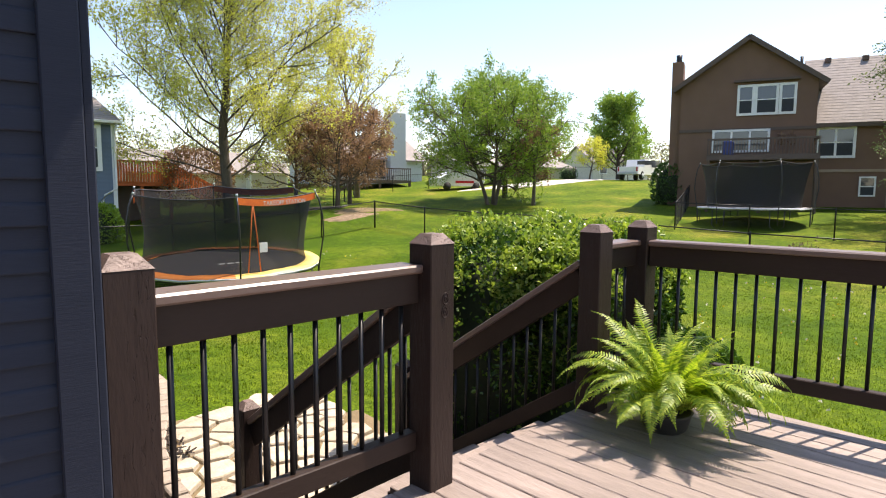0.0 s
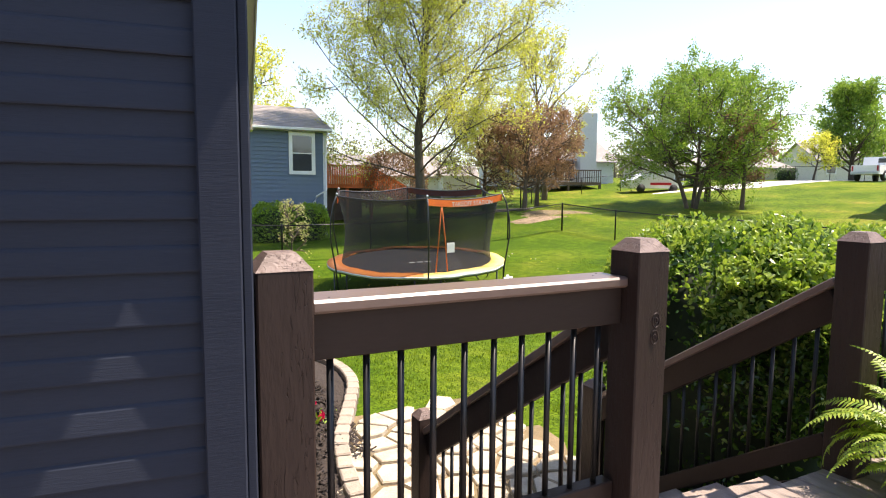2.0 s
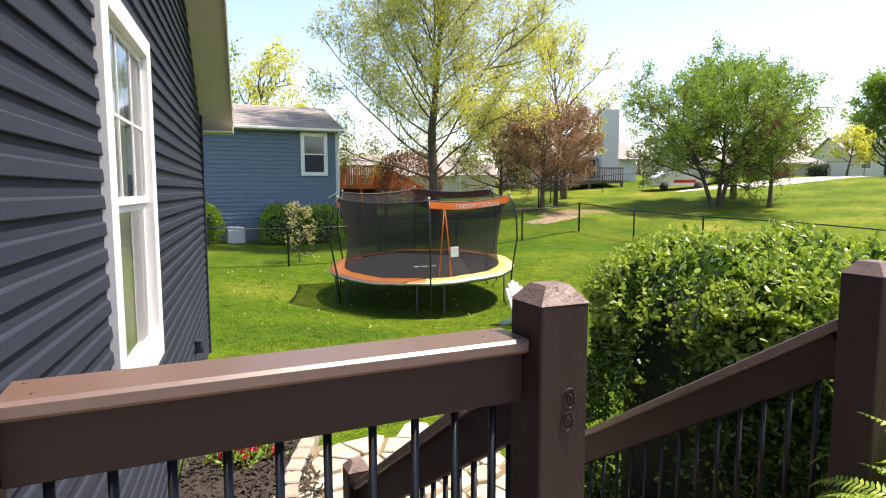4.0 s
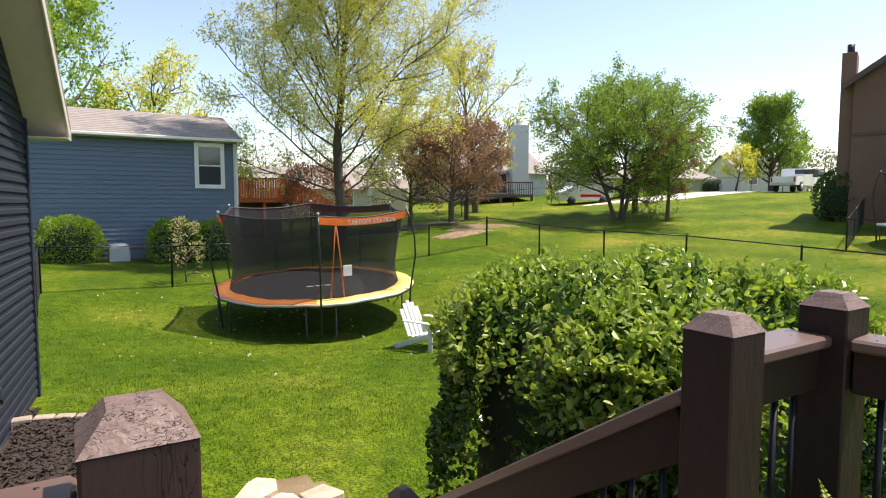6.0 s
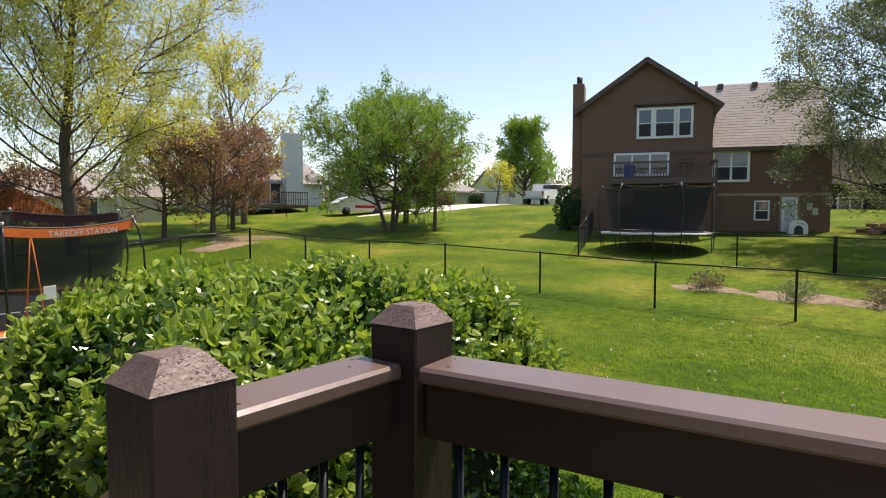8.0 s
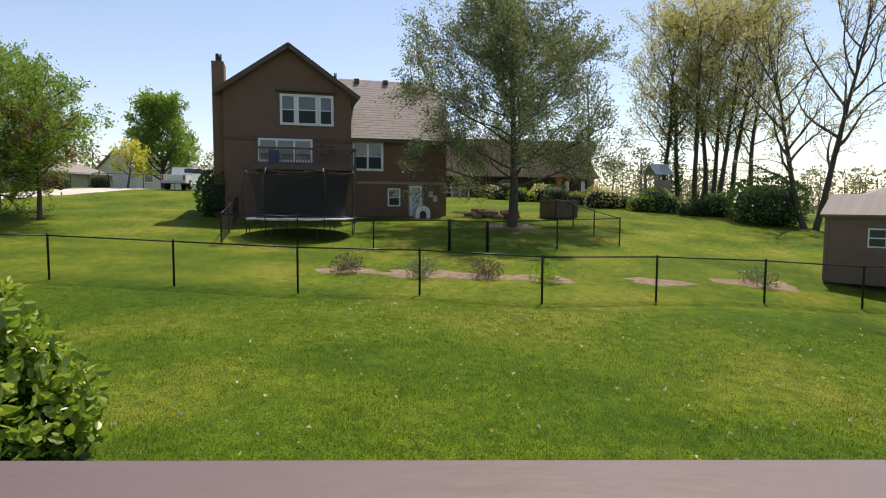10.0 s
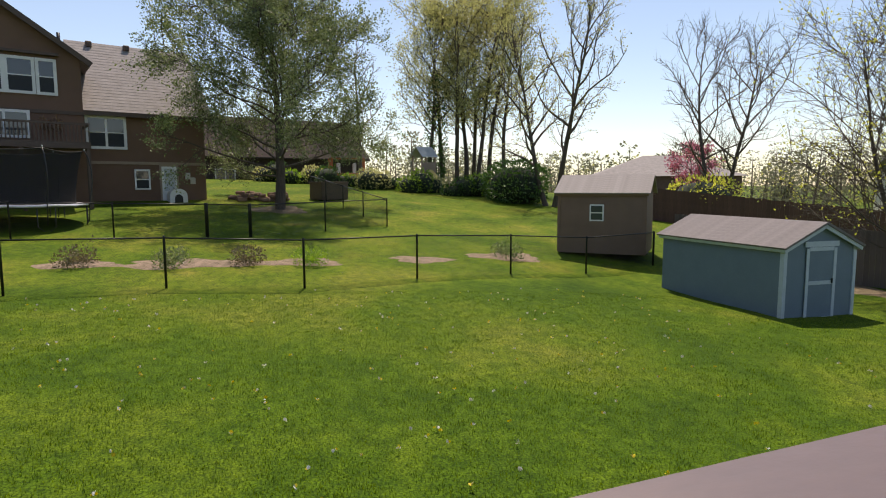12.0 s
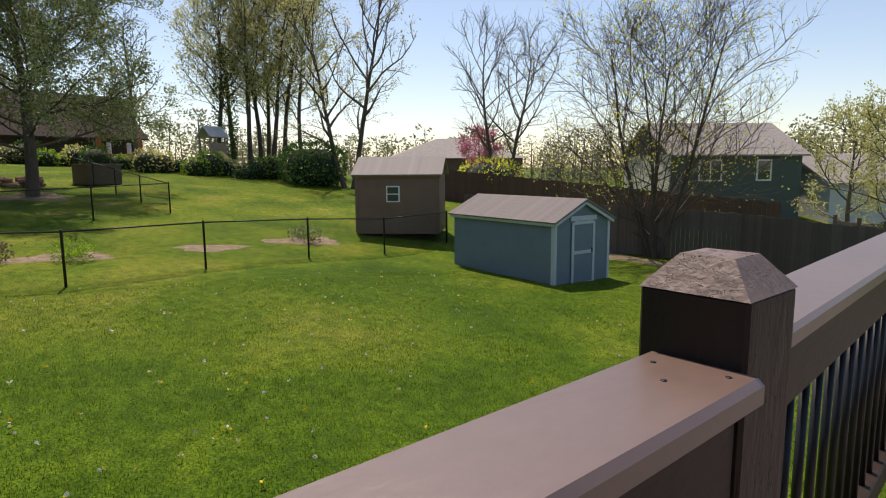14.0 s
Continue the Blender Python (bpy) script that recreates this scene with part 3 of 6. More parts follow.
def stair_rail(x, label):
    ob = thing("stair_railing", spin(x, 2.13), label, "railing", "railings of the steps")
    run, z0, z1 = 1.63, 0.80, -0.30
    slope = math.degrees(math.atan2(z1 - z0, run))
    L = math.hypot(run, z1 - z0)
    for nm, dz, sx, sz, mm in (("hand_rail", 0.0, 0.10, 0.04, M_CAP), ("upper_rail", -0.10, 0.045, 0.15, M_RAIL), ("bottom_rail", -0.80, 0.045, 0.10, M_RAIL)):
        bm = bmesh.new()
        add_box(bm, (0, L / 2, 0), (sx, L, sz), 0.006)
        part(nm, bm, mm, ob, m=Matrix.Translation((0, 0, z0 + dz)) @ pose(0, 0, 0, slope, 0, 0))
    for i in range(14):
        y = 0.09 + i * 0.112
        z = z0 + (z1 - z0) * y / run
        put("baluster", ME_BALUSTER, ob, Matrix.Translation((0, y, z - 0.78)) @ Matrix.Diagonal((1, 1, 0.64, 1)))


stair_rail(1.67, "sloping brown stair railing with black balusters")
stair_rail(3.06, "sloping brown stair railing with black balusters beside the hedge")


def build_steps():
    ob = thing("deck_steps", spin(1.70, 2.13, DECK_Z), "brown wooden steps going down from the deck", "steps")
    for i in range(5):
        z = -0.172 * (i + 1)
        for k in range(2):
            box("tread_board", (0.675, 0.075 + 0.29 * i + 0.142 * k, z - 0.019), (1.28, 0.137, 0.038), M_DECK, ob, 0.005)
        box("riser", (0.675, 0.004 + 0.29 * i, z + 0.07), (1.28, 0.02, 0.135), M_RAIL, ob, 0.002)
    for x in (0.02, 1.33):
        prism("stringer", [(0, -0.05), (1.5, -0.97), (1.5, -1.1), (1.2, -1.1), (0, -0.42)], 0.04, M_RAIL, ob, m=Matrix.Translation((x + 0.02, 0, 0)) @ pose(0, 0, 0, 0, 0, 90))


build_steps()


def build_deck_floor():
    fl = thing("deck_floor", spin(0, 0, DECK_Z), "worn brown-grey stained wooden deck boards, sunlit", "deck", kind="structure")
    pitch, x = 0.1435, -2.95
    cache = {}
    while x < 4.25:
        y1 = 1.86 if x < 0.33 else 2.11
        y0 = -7.0
        # side edge runs along the rail
        if x + pitch > 3.80:
            y1 = min(y1, 2.05 - (x + 0.14 - 3.80) / 0.07)
        if y1 - y0 > 0.5:
            key = round(y1 - y0, 2)
            if key not in cache:
                bm = bmesh.new()
                add_box(bm, (0, (y1 - y0) / 2, -0.0165), (0.1375, y1 - y0, 0.033), 0.005)
                me = bpy.data.meshes.new("deck_board")
                bm.to_mesh(me)
                bm.free()
                me.materials.append(M_DECK)
                cache[key] = me
            put("deck_board", cache[key], fl, Matrix.Translation((x + 0.07, y0, 0.0015 * math.sin(x * 37))))
        x += pitch
    # added sheet, no real layer: closes the board gaps and keeps them dark
    box("gap_backing", (0.44, -2.6, -0.06), (6.48, 8.8, 0.03), M_RAIL, fl, 0)
    box("rim_joist", (2.0, 2.085, -0.16), (3.62, 0.04, 0.24), M_RAIL, fl, 0.003)
    box("side_rim_joist", (0, -4.5, -0.16), (0.04, 9.2, 0.24), M_RAIL, fl, 0.003, m=spin(3.77, 2.05, 0, 4.2))
    bm = bmesh.new()
    for i in range(5):
        add_box(bm, (0.6 + i * 0.75, 1.9, -0.75), (0.09, 0.09, 1.1), 0.004)
    part("deck_leg_row", bm, M_RAIL, fl)


build_deck_floor()


# ---------------------------------------------------------------- patio and beds beside the steps
def clip_cell(poly, p, q, gap):
    """The part of poly nearer to p than to q, less half a joint."""
    n = (q - p).normalized()
    c = (p + q) / 2 - n * gap
    out = []
    for i in range(len(poly)):
        a, b = poly[i], poly[(i + 1) % len(poly)]
        da, db = (a - c).dot(n), (b - c).dot(n)
        if da <= 0:
            out.append(a)
        if (da < 0) != (db < 0) and abs(da - db) > 1e-9:
            out.append(a + (b - a) * (da / (da - db)))
    return out


def patio_z(x, y):
    return ground_z(x, y) + 0.03


def build_patio():
    rng = random.Random(5)
    base = thing("patio", spin(0, 0), "sunlit tan flagstone patio with sandy weedy joints", "patio", kind="structure")
    V, Fc, n = [], [], 26
    for j in range(n + 1):
        for i in range(n + 1):
            x, y = 1.2 + 2.6 * i / n, 2.2 + 4.6 * j / n
            inside = y < 6.05 + 0.4 * noise.noise((x * 1.1, 0, 9)) and x < 3.5 + 0.3 * noise.noise((y * 1.3, 4, 9))
            V.append((x, y, ground_z(x, y) + (0.022 if inside else -0.05)))
    for j in range(n):
        for i in range(n):
            a = j * (n + 1) + i
            Fc.append((a, a + 1, a + n + 2, a + n + 1))
    put("sand_bed", mesh_of("sand_bed", V, Fc, M_SOIL, True), base)
    cells = [Vector((1.50 + 0.29 * (i + 0.5 * (j % 2)) + rng.uniform(-0.13, 0.13), 2.5 + 0.27 * j + rng.uniform(-0.12, 0.12))) for j in range(17) for i in range(9)]
    for p in cells:
        if rng.random() < 0.05 or p.y > 5.9 + 0.2 * math.sin(p.x * 3) or p.x > 3.45:
            continue
        poly = [p + Vector(o) for o in ((-0.34, -0.34), (0.34, -0.34), (0.34, 0.34), (-0.34, 0.34))]
        for q in cells:
            if q is not p and (q - p).length < 0.9:
                poly = clip_cell(poly, p, q, 0.016)
        if len(poly) < 3:
            continue
        k, top, lo = len(poly), [], []
        for v in poly:
            d = v - p
            top.append((d.x * 0.93, d.y * 0.93, 0.028 + rng.uniform(-0.003, 0.003)))
            lo.append((d.x, d.y, -0.02))
        mid = [(d[0] * 1.06, d[1] * 1.06, 0.018) for d in top]
        me = mesh_of("flagstone", top + mid + lo, [tuple(range(k))] + [(r * k + i, (r + 1) * k + i, (r + 1) * k + (i + 1) % k, r * k + (i + 1) % k) for r in (0, 1) for i in range(k)], M_STONE)
        put("flagstone", me, base, Matrix.Translation((p.x, p.y, patio_z(p.x, p.y) - 0.002)) @ pose(0, 0, 0, rng.uniform(-1, 1), rng.uniform(-1, 1), 0))


build_patio()
EDGE_PATH = [(0.92, 8.5), (1.40, 8.45), (1.92, 8.2), (2.18, 7.6), (2.18, 6.8), (1.86, 6.0), (1.50, 5.2), (1.38, 4.3), (1.33, 3.4), (1.33, 2.5)]
for _ in range(2):                     # rounds the corners of the line
    EDGE_PATH = [EDGE_PATH[0]] + [(a[0] + (b[0] - a[0]) * f, a[1] + (b[1] - a[1]) * f) for a, b in zip(EDGE_PATH, EDGE_PATH[1:]) for f in (0.25, 0.75)] + [EDGE_PATH[-1]]


def build_bed():
    bed = thing("mulch_bed", spin(0, 0), "dark mulch flower bed along the house wall", "flower bed", kind="structure")
    V, Fc = [], []
    m = 24
    for ex, ey in EDGE_PATH:
        for i in range(m + 1):
            wx = HX + 0.05 + 0.11 * (ey - HY)
            x = wx + (ex - wx) * i / m
            V.append((x, ey, ground_z(x, ey) + 0.05 + 0.02 * noise.noise((x * 9, ey * 9, 1)) + 0.05 * math.sin(math.pi * i / m)))
    for j in range(len(EDGE_PATH) - 1):
        for i in range(m):
            a = j * (m + 1) + i
            Fc.append((a, a + 1, a + m + 2, a + m + 1))
    put("mulch", mesh_of("mulch", V, Fc, M_MULCH, True), bed)
    rng = np.random.default_rng(8)
    V, Fc = [], []
    for _ in range(5200):
        y = rng.uniform(2.6, 9.0)
        wx = HX + 0.1 + 0.11 * (y - HY)
        x = rng.uniform(wx, max(wx + 0.05, (1.3 if y < 5 else 1.75) if y < 8.4 else 1.2))
        z = ground_z(x, y) + 0.075 + 0.05 * math.sin(math.pi * min(1, (x - wx) / 1.2)) * 0.8
        a, L, w = rng.uniform(0, 6.28), rng.uniform(0.02, 0.06), rng.uniform(0.004, 0.012)
        d, s = Vector((math.cos(a) * L, math.sin(a) * L, rng.uniform(-0.02, 0.02))), Vector((-math.sin(a) * w, math.cos(a) * w, 0.003))
        c, k = Vector((x, y, z)), len(V)
        V += [c - d - s, c + d - s, c + d + s, c - d + s]
        Fc.append((k, k + 1, k + 2, k + 3))
    tagged(put("mulch_chips", mesh_of("mulch_chips", V, Fc, M_MULCH), None), "loose dark bark chips on the flower bed", "mulch", kind="stuff")
    edge = thing("bed_edging", spin(0, 0), "tan concrete edging blocks curving round the flower bed", "edging", kind="structure")
    bm = bmesh.new()
    add_box(bm, (0, 0, 0.02), (0.185, 0.13, 0.13), 0.012)
    me = bpy.data.meshes.new("edging_block")
    bm.to_mesh(me)
    bm.free()
    me.materials.append(M_EDGE)
    pts = [Vector((*p, 0)) for p in EDGE_PATH]
    rng2 = random.Random(2)
    carry = 0.0
    for a, b in zip(pts, pts[1:]):
        d = b - a
        t = carry
        while t < d.length:
            p = a + d.normalized() * t
            put("edging_block", me, edge, spin(p.x, p.y, ground_z(p.x, p.y) + 0.045, math.degrees(math.atan2(d.y, d.x)) + rng2.uniform(-5, 5)))
            t += 0.197
        carry = t - d.length


build_bed()


# ---------------------------------------------------------------- plants
def leaf_cloud(name, pts, normals, size, material, parent, seed=1, fold=0.25, aspect=0.55, mats=None, split=0.5, loose=0.75):
    """Many small pointed leaves, each folded along its midrib."""
    rng = np.random.default_rng(seed)
    n = len(pts)
    pts, normals = np.asarray(pts, float), np.asarray(normals, float)
    d = normals + rng.normal(0, loose, (n, 3))
    d /= np.linalg.norm(d, axis=1)[:, None] + 1e-9
    s = np.cross(d, rng.normal(0, 1, (n, 3)))
    s /= np.linalg.norm(s, axis=1)[:, None] + 1e-9
    u = np.cross(s, d)
    L = size * rng.uniform(0.6, 1.35, (n, 1))
    a, b = pts, pts + d * L
    m1 = pts + d * L * 0.5 + s * L * aspect * 0.5 + u * L * fold * 0.4
    m2 = pts + d * L * 0.5 - s * L * aspect * 0.5 + u * L * fold * 0.4
    if size <= 0.06:                   # small glossy leaves are oval, with a blunt tip
        w, h = s * L * aspect * 0.5, u * L * fold * 0.4
        V = np.stack([a, a + d * L * 0.28 + w * 0.9 + h, a + d * L * 0.72 + w * 0.85 + h, b, a + d * L * 0.72 - w * 0.85 + h, a + d * L * 0.28 - w * 0.9 + h], 1).reshape(-1, 3)
        k = np.arange(n) * 6
        Fc = np.concatenate([np.stack([k, k + 1, k + 2, k + 3], 1), np.stack([k, k + 3, k + 4, k + 5], 1)])
    else:
        V = np.stack([a, m1, b, m2], 1).reshape(-1, 3)
        k = np.arange(n) * 4
        Fc = np.concatenate([np.stack([k, k + 1, k + 2], 1), np.stack([k, k + 2, k + 3], 1)])
    me = bpy.data.meshes.new(name)
    me.from_pydata(V.tolist(), [], Fc.tolist())
    for mm in (mats or [material]):
        me.materials.append(mm)
    if mats:
        pick = (rng.random(n) < split).astype(int)
        me.polygons.foreach_set("material_index", np.concatenate([pick, pick]).tolist())
    me.update()
    return put(name, me, parent)


def rounded_block(u, v, hx, hy, z0, z1, p=4.0):
    """A point and outward normal on a rounded block, from two angles."""
    def c(w, e):
        x = math.cos(w)
        return math.copysign(abs(x) ** e, x)

    def s(w, e):
        x = math.sin(w)
        return math.copysign(abs(x) ** e, x)
    e = 2 / p
    h = (z1 - z0) / 2
    P = Vector((hx * c(v, e) * c(u, e), hy * c(v, e) * s(u, e), (z0 + z1) / 2 + h * s(v, e)))
    N = Vector((c(v, 2 - e) * c(u, 2 - e) / hx, c(v, 2 - e) * s(u, 2 - e) / hy, s(v, 2 - e) / h)).normalized()
    return P, N


def build_hedge():
    ob = thing("hedge", spin(4.30, 3.27, 0, -4), "clipped evergreen hedge with glossy leaves, pale new shoots also standing for glints", "hedge")
    rng = np.random.default_rng(11)
    hx, hy, z0, z1 = 1.04, 0.95, -1.75, 0.90
    V, Fc, nu, nv = [], [], 40, 20
    for j in range(nv + 1):
        for i in range(nu):
            P, N = rounded_block(-math.pi + 2 * math.pi * i / nu, -math.pi / 2 + math.pi * j / nv, hx - 0.2, hy - 0.2, z0, z1 - 0.22)
            V.append(P)
    for j in range(nv):
        for i in range(nu):
            Fc.append((j * nu + i, j * nu + (i + 1) % nu, (j + 1) * nu + (i + 1) % nu, (j + 1) * nu + i))
    # smooth dark core: shade between the leaves, given as colour
    put("shade_core", mesh_of("shade_core", V, Fc, L_HEDGECORE, True), ob, None, "dark core, the shade among the inner leaves put in its colour")
    pts, nor, tips, tnor = [], [], [], []
    while len(pts) < 54000:
        P, N = rounded_block(rng.uniform(-math.pi, math.pi), math.asin(rng.uniform(-0.75, 1)), hx, hy, z0, z1)
        lump = 0.09 * noise.noise(P * 2.3) + 0.07 * noise.noise(P * 6.0)
        hollow = max(0.0, noise.noise(P * 9.0) - 0.05) * 0.22
        Q = P + N * (lump - hollow - rng.exponential(0.04) + 0.02)
        pts.append(Q)
        nor.append(N * 0.9 + Vector((0, 0, 0.45)))
        if N.z > 0.2 and rng.random() < 0.09:
            R = P + N * (lump + rng.uniform(0.0, 0.06))
            d = (Vector((0, 0, 1)) + N * 0.5 + Vector(rng.normal(0, 0.3, 3))).normalized()
            for k in range(6):
                tips.append(R + d * 0.016 * k + Vector(rng.normal(0, 0.006, 3)))
                tnor.append(d * 0.6 + Vector(rng.normal(0, 0.6, 3)))
    # the paler share of leaves puts bright glints into the colour
    leaf_cloud("leaves", pts, nor, 0.043, None, ob, 3, fold=0.4, aspect=0.62, mats=[L_HEDGE, L_HEDGETIP], split=0.13, loose=1.5)
    leaf_cloud("tip_glint_leaves", tips, tnor, 0.040, L_HEDGETIP, ob, 4, aspect=0.6)


# near-black green standing for the shade deep inside hedge and shrubs
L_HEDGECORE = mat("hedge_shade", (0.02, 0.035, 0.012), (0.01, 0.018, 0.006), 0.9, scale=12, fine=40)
build_hedge()


def build_fern():
    ob = thing("potted_fern", spin(3.08, 1.58, DECK_Z), "lush bright green Boston fern in a low dark pot", "fern")
    V, Fc, prof, n = [], [], [(0.10, 0.0), (0.12, 0.02), (0.14, 0.10), (0.15, 0.115), (0.13, 0.115), (0.12, 0.09)], 20
    for r, z in prof:
        for i in range(n):
            V.append((r * math.cos(6.2832 * i / n), r * math.sin(6.2832 * i / n), z))
    for j in range(len(prof) - 1):
        for i in range(n):
            Fc.append((j * n + i, j * n + (i + 1) % n, (j + 1) * n + (i + 1) % n, (j + 1) * n + i))
    Fc += [tuple(reversed(range(n))), tuple((len(prof) - 1) * n + i for i in range(n))]
    put("pot", mesh_of("pot", V, Fc, M_POT, True), ob)

    def frond(length, start, bend, width, seed):
        """One frond in the x-z plane: a midrib that leaves at start degrees and bends down, with pointed leaflets on both sides."""
        rng = random.Random(seed)
        V, Fc, N = [], [], 44
        p, pts = Vector((0, 0, 0)), [Vector((0, 0, 0))]
        for i in range(N):
            a = radians(start - bend * (i / N) ** 1.4)
            p = p + Vector((math.cos(a), 0.06 * math.sin(i * 0.11 + seed), math.sin(a))) * (length / N)
            pts.append(p)
        add_tube(V, Fc, pts, [0.0035 * (1 - 0.8 * i / N) for i in range(N + 1)], 3)
        for i in range(4, N):
            t = i / N
            w = width * math.sin(math.pi * min(1, 0.16 + 0.84 * t)) ** 0.6 * rng.uniform(0.86, 1.1) * (1 if t < 0.8 else (1.05 - t) / 0.25)
            d = (pts[i + 1] - pts[i - 1]).normalized()
            up = Vector((-d.z, 0, d.x))
            for sd in (-1, 1):
                tip = pts[i] + Vector((0, sd, 0)) * w + d * w * 0.42 - up * w * rng.uniform(0.05, 0.35)
                mid, hw, k = pts[i].lerp(tip, 0.4) + up * 0.004, d * 0.0068, len(V)
                V += [pts[i] - hw * 0.8, mid - hw, tip, mid + hw, pts[i] + hw * 0.8]
                Fc += [(k, k + 1, k + 3, k + 4), (k + 1, k + 2, k + 3)]
        return mesh_of("frond", V, Fc, L_FERN)
    inner = [frond(0.66, 86, 62, 0.058, 1), frond(0.74, 82, 78, 0.062, 2), frond(0.60, 88, 40, 0.055, 3)]
    middle = [frond(0.74, 72, 118, 0.064, 4), frond(0.66, 66, 100, 0.066, 5), frond(0.80, 74, 138, 0.062, 6)]
    outer = [frond(0.66, 62, 142, 0.066, 7), frond(0.54, 50, 105, 0.066, 8), frond(0.62, 66, 160, 0.062, 9)]
    rng = random.Random(9)
    for shapes, count, ring in ((inner, 22, 0.03), (middle, 42, 0.06), (outer, 62, 0.09)):
        for i in range(count):
            s = rng.uniform(0.72, 1.03)
            put("frond", rng.choice(shapes), ob, Matrix.Translation((0, 0, 0.115)) @ pose(0, 0, 0, 0, 0, i * 360 / count + rng.uniform(-18, 18)) @ Matrix.Translation((ring, 0, 0)) @ pose(0, 0, 0, rng.uniform(-28, 28), rng.uniform(-8, 8), 0) @ Matrix.Scale(s, 4))


build_fern()


def tree(name, x, y, height, radius, label, leaf=None, leaves=5000, leaf_size=0.13, bark=None, trunk_r=0.2, clear=0.2, stems=1, limbs=12, subs=6, twigs=5, seed=1,
         upright=0.5, group="", category="tree", lean=0.0, z=None, spread_low=0.75, leaf2=None, twig_r=0.008, tip_only=False, limb_r=0.42, jit=0.9, tip_r=0.016, sub_r=0.026):
    """Trunk, limbs, branches and twigs, each tapered, with leaves along the twigs."""
    rng = random.Random(seed)
    z = ground_z(x, y) - 0.05 if z is None else z
    ob = thing(name, spin(x, y, z), label, category, group)
    V, Fc, anchors, along = [], [], [], []

    def grow(p, d, length, r0, r1, segs, wob, rise, sides):
        pts, rad = [p.copy()], [r0]
        for i in range(segs):
            d = (d + Vector((rng.gauss(0, wob), rng.gauss(0, wob), rng.gauss(0, wob) + rise))).normalized()
            p = p + d * (length / segs)
            pts.append(p.copy())
            rad.append(r0 + (r1 - r0) * (i + 1) / segs)
        add_tube(V, Fc, pts, rad, sides, False)
        return pts, d

    def at(pts, t):
        f = t * (len(pts) - 1)
        i = min(int(f), len(pts) - 2)
        return pts[i].lerp(pts[i + 1], f - i), (pts[i + 1] - pts[i]).normalized()

    for s in range(stems):
        w = 6.2832 * s / stems + rng.random()
        off = Vector((math.cos(w), math.sin(w), 0)) * (0.0 if stems == 1 else trunk_r * 1.2)
        tilt = 0.0 if stems == 1 else 0.28
        tr, _ = grow(off, Vector((math.cos(w) * tilt + lean, math.sin(w) * tilt, 1)).normalized(), height * (0.93 if stems == 1 else rng.uniform(0.75, 0.95)), trunk_r / (stems ** 0.4), trunk_r * 0.12, 9, 0.045, 0.05, 8)
        for k in range(limbs):
            t = clear + (0.97 - clear) * ((k + rng.random()) / limbs)
            p, td = at(tr, t)
            a = k * 2.399 + rng.uniform(-0.4, 0.4)
            q = (t - clear) / (1 - clear)
            prof = spread_low + (1 - spread_low) * q / 0.35 if q < 0.35 else math.sqrt(max(0.04, 1 - ((q - 0.35) / 0.68) ** 2))
            ln = radius * prof * rng.uniform(0.75, 1.1)
            up = upright * (0.55 + 0.9 * q)
            lp, ld = grow(p, Vector((math.cos(a), math.sin(a), up)).normalized(), ln * 1.08, trunk_r * limb_r * (1 - 0.67 * q), tip_r, 6, 0.13, 0.07 * upright, 5)
            for j in range(subs):
                t2 = 0.22 + 0.76 * (j + rng.random()) / subs
                p2, d2 = at(lp, t2)
                side = d2.orthogonal().normalized()
                side.rotate(Matrix.Rotation(rng.uniform(0, 6.28), 3, d2))
                ln2 = radius * 0.42 * (1.15 - 0.6 * t2) * rng.uniform(0.7, 1.2)
                bp, bd = grow(p2, (d2 * 0.7 + side * 0.8 + Vector((0, 0, 0.25 * upright))).normalized(), ln2, sub_r, sub_r * 0.35, 4, 0.15, 0.05 * upright, 4)
                for i in range(twigs):
                    t3 = 0.15 + 0.85 * (i + rng.random()) / twigs
                    p3, d3 = at(bp, t3)
                    side = d3.orthogonal().normalized()
                    side.rotate(Matrix.Rotation(rng.uniform(0, 6.28), 3, d3))
                    tw, _ = grow(p3, (d3 * 0.8 + side * 0.75 + Vector((0, 0, 0.2 * upright))).normalized(), ln2 * rng.uniform(0.35, 0.7), twig_r, twig_r * 0.4, 2, 0.15, 0.02, 3)
                    anchors.append(tw)
    trunk = put("trunk", mesh_of("trunk", V, Fc, bark or M_BARK, True), ob)
    if leaf:
        pts, nor = [], []
        for i in range(leaves):
            tw = anchors[rng.randrange(len(anchors))]
            p, d = at(tw, rng.uniform(0.2 if not tip_only else 0.7, 1.0))
            j = leaf_size * jit
            pts.append(p + Vector((rng.gauss(0, j), rng.gauss(0, j), rng.gauss(0, j))))
            nor.append(d + Vector((0, 0, rng.uniform(-0.3, 0.4))))
        leaf_cloud("crown", pts, nor, leaf_size, leaf, ob, seed, aspect=0.6, fold=0.4, mats=[leaf, leaf2] if leaf2 else None, split=0.35)
    return ob


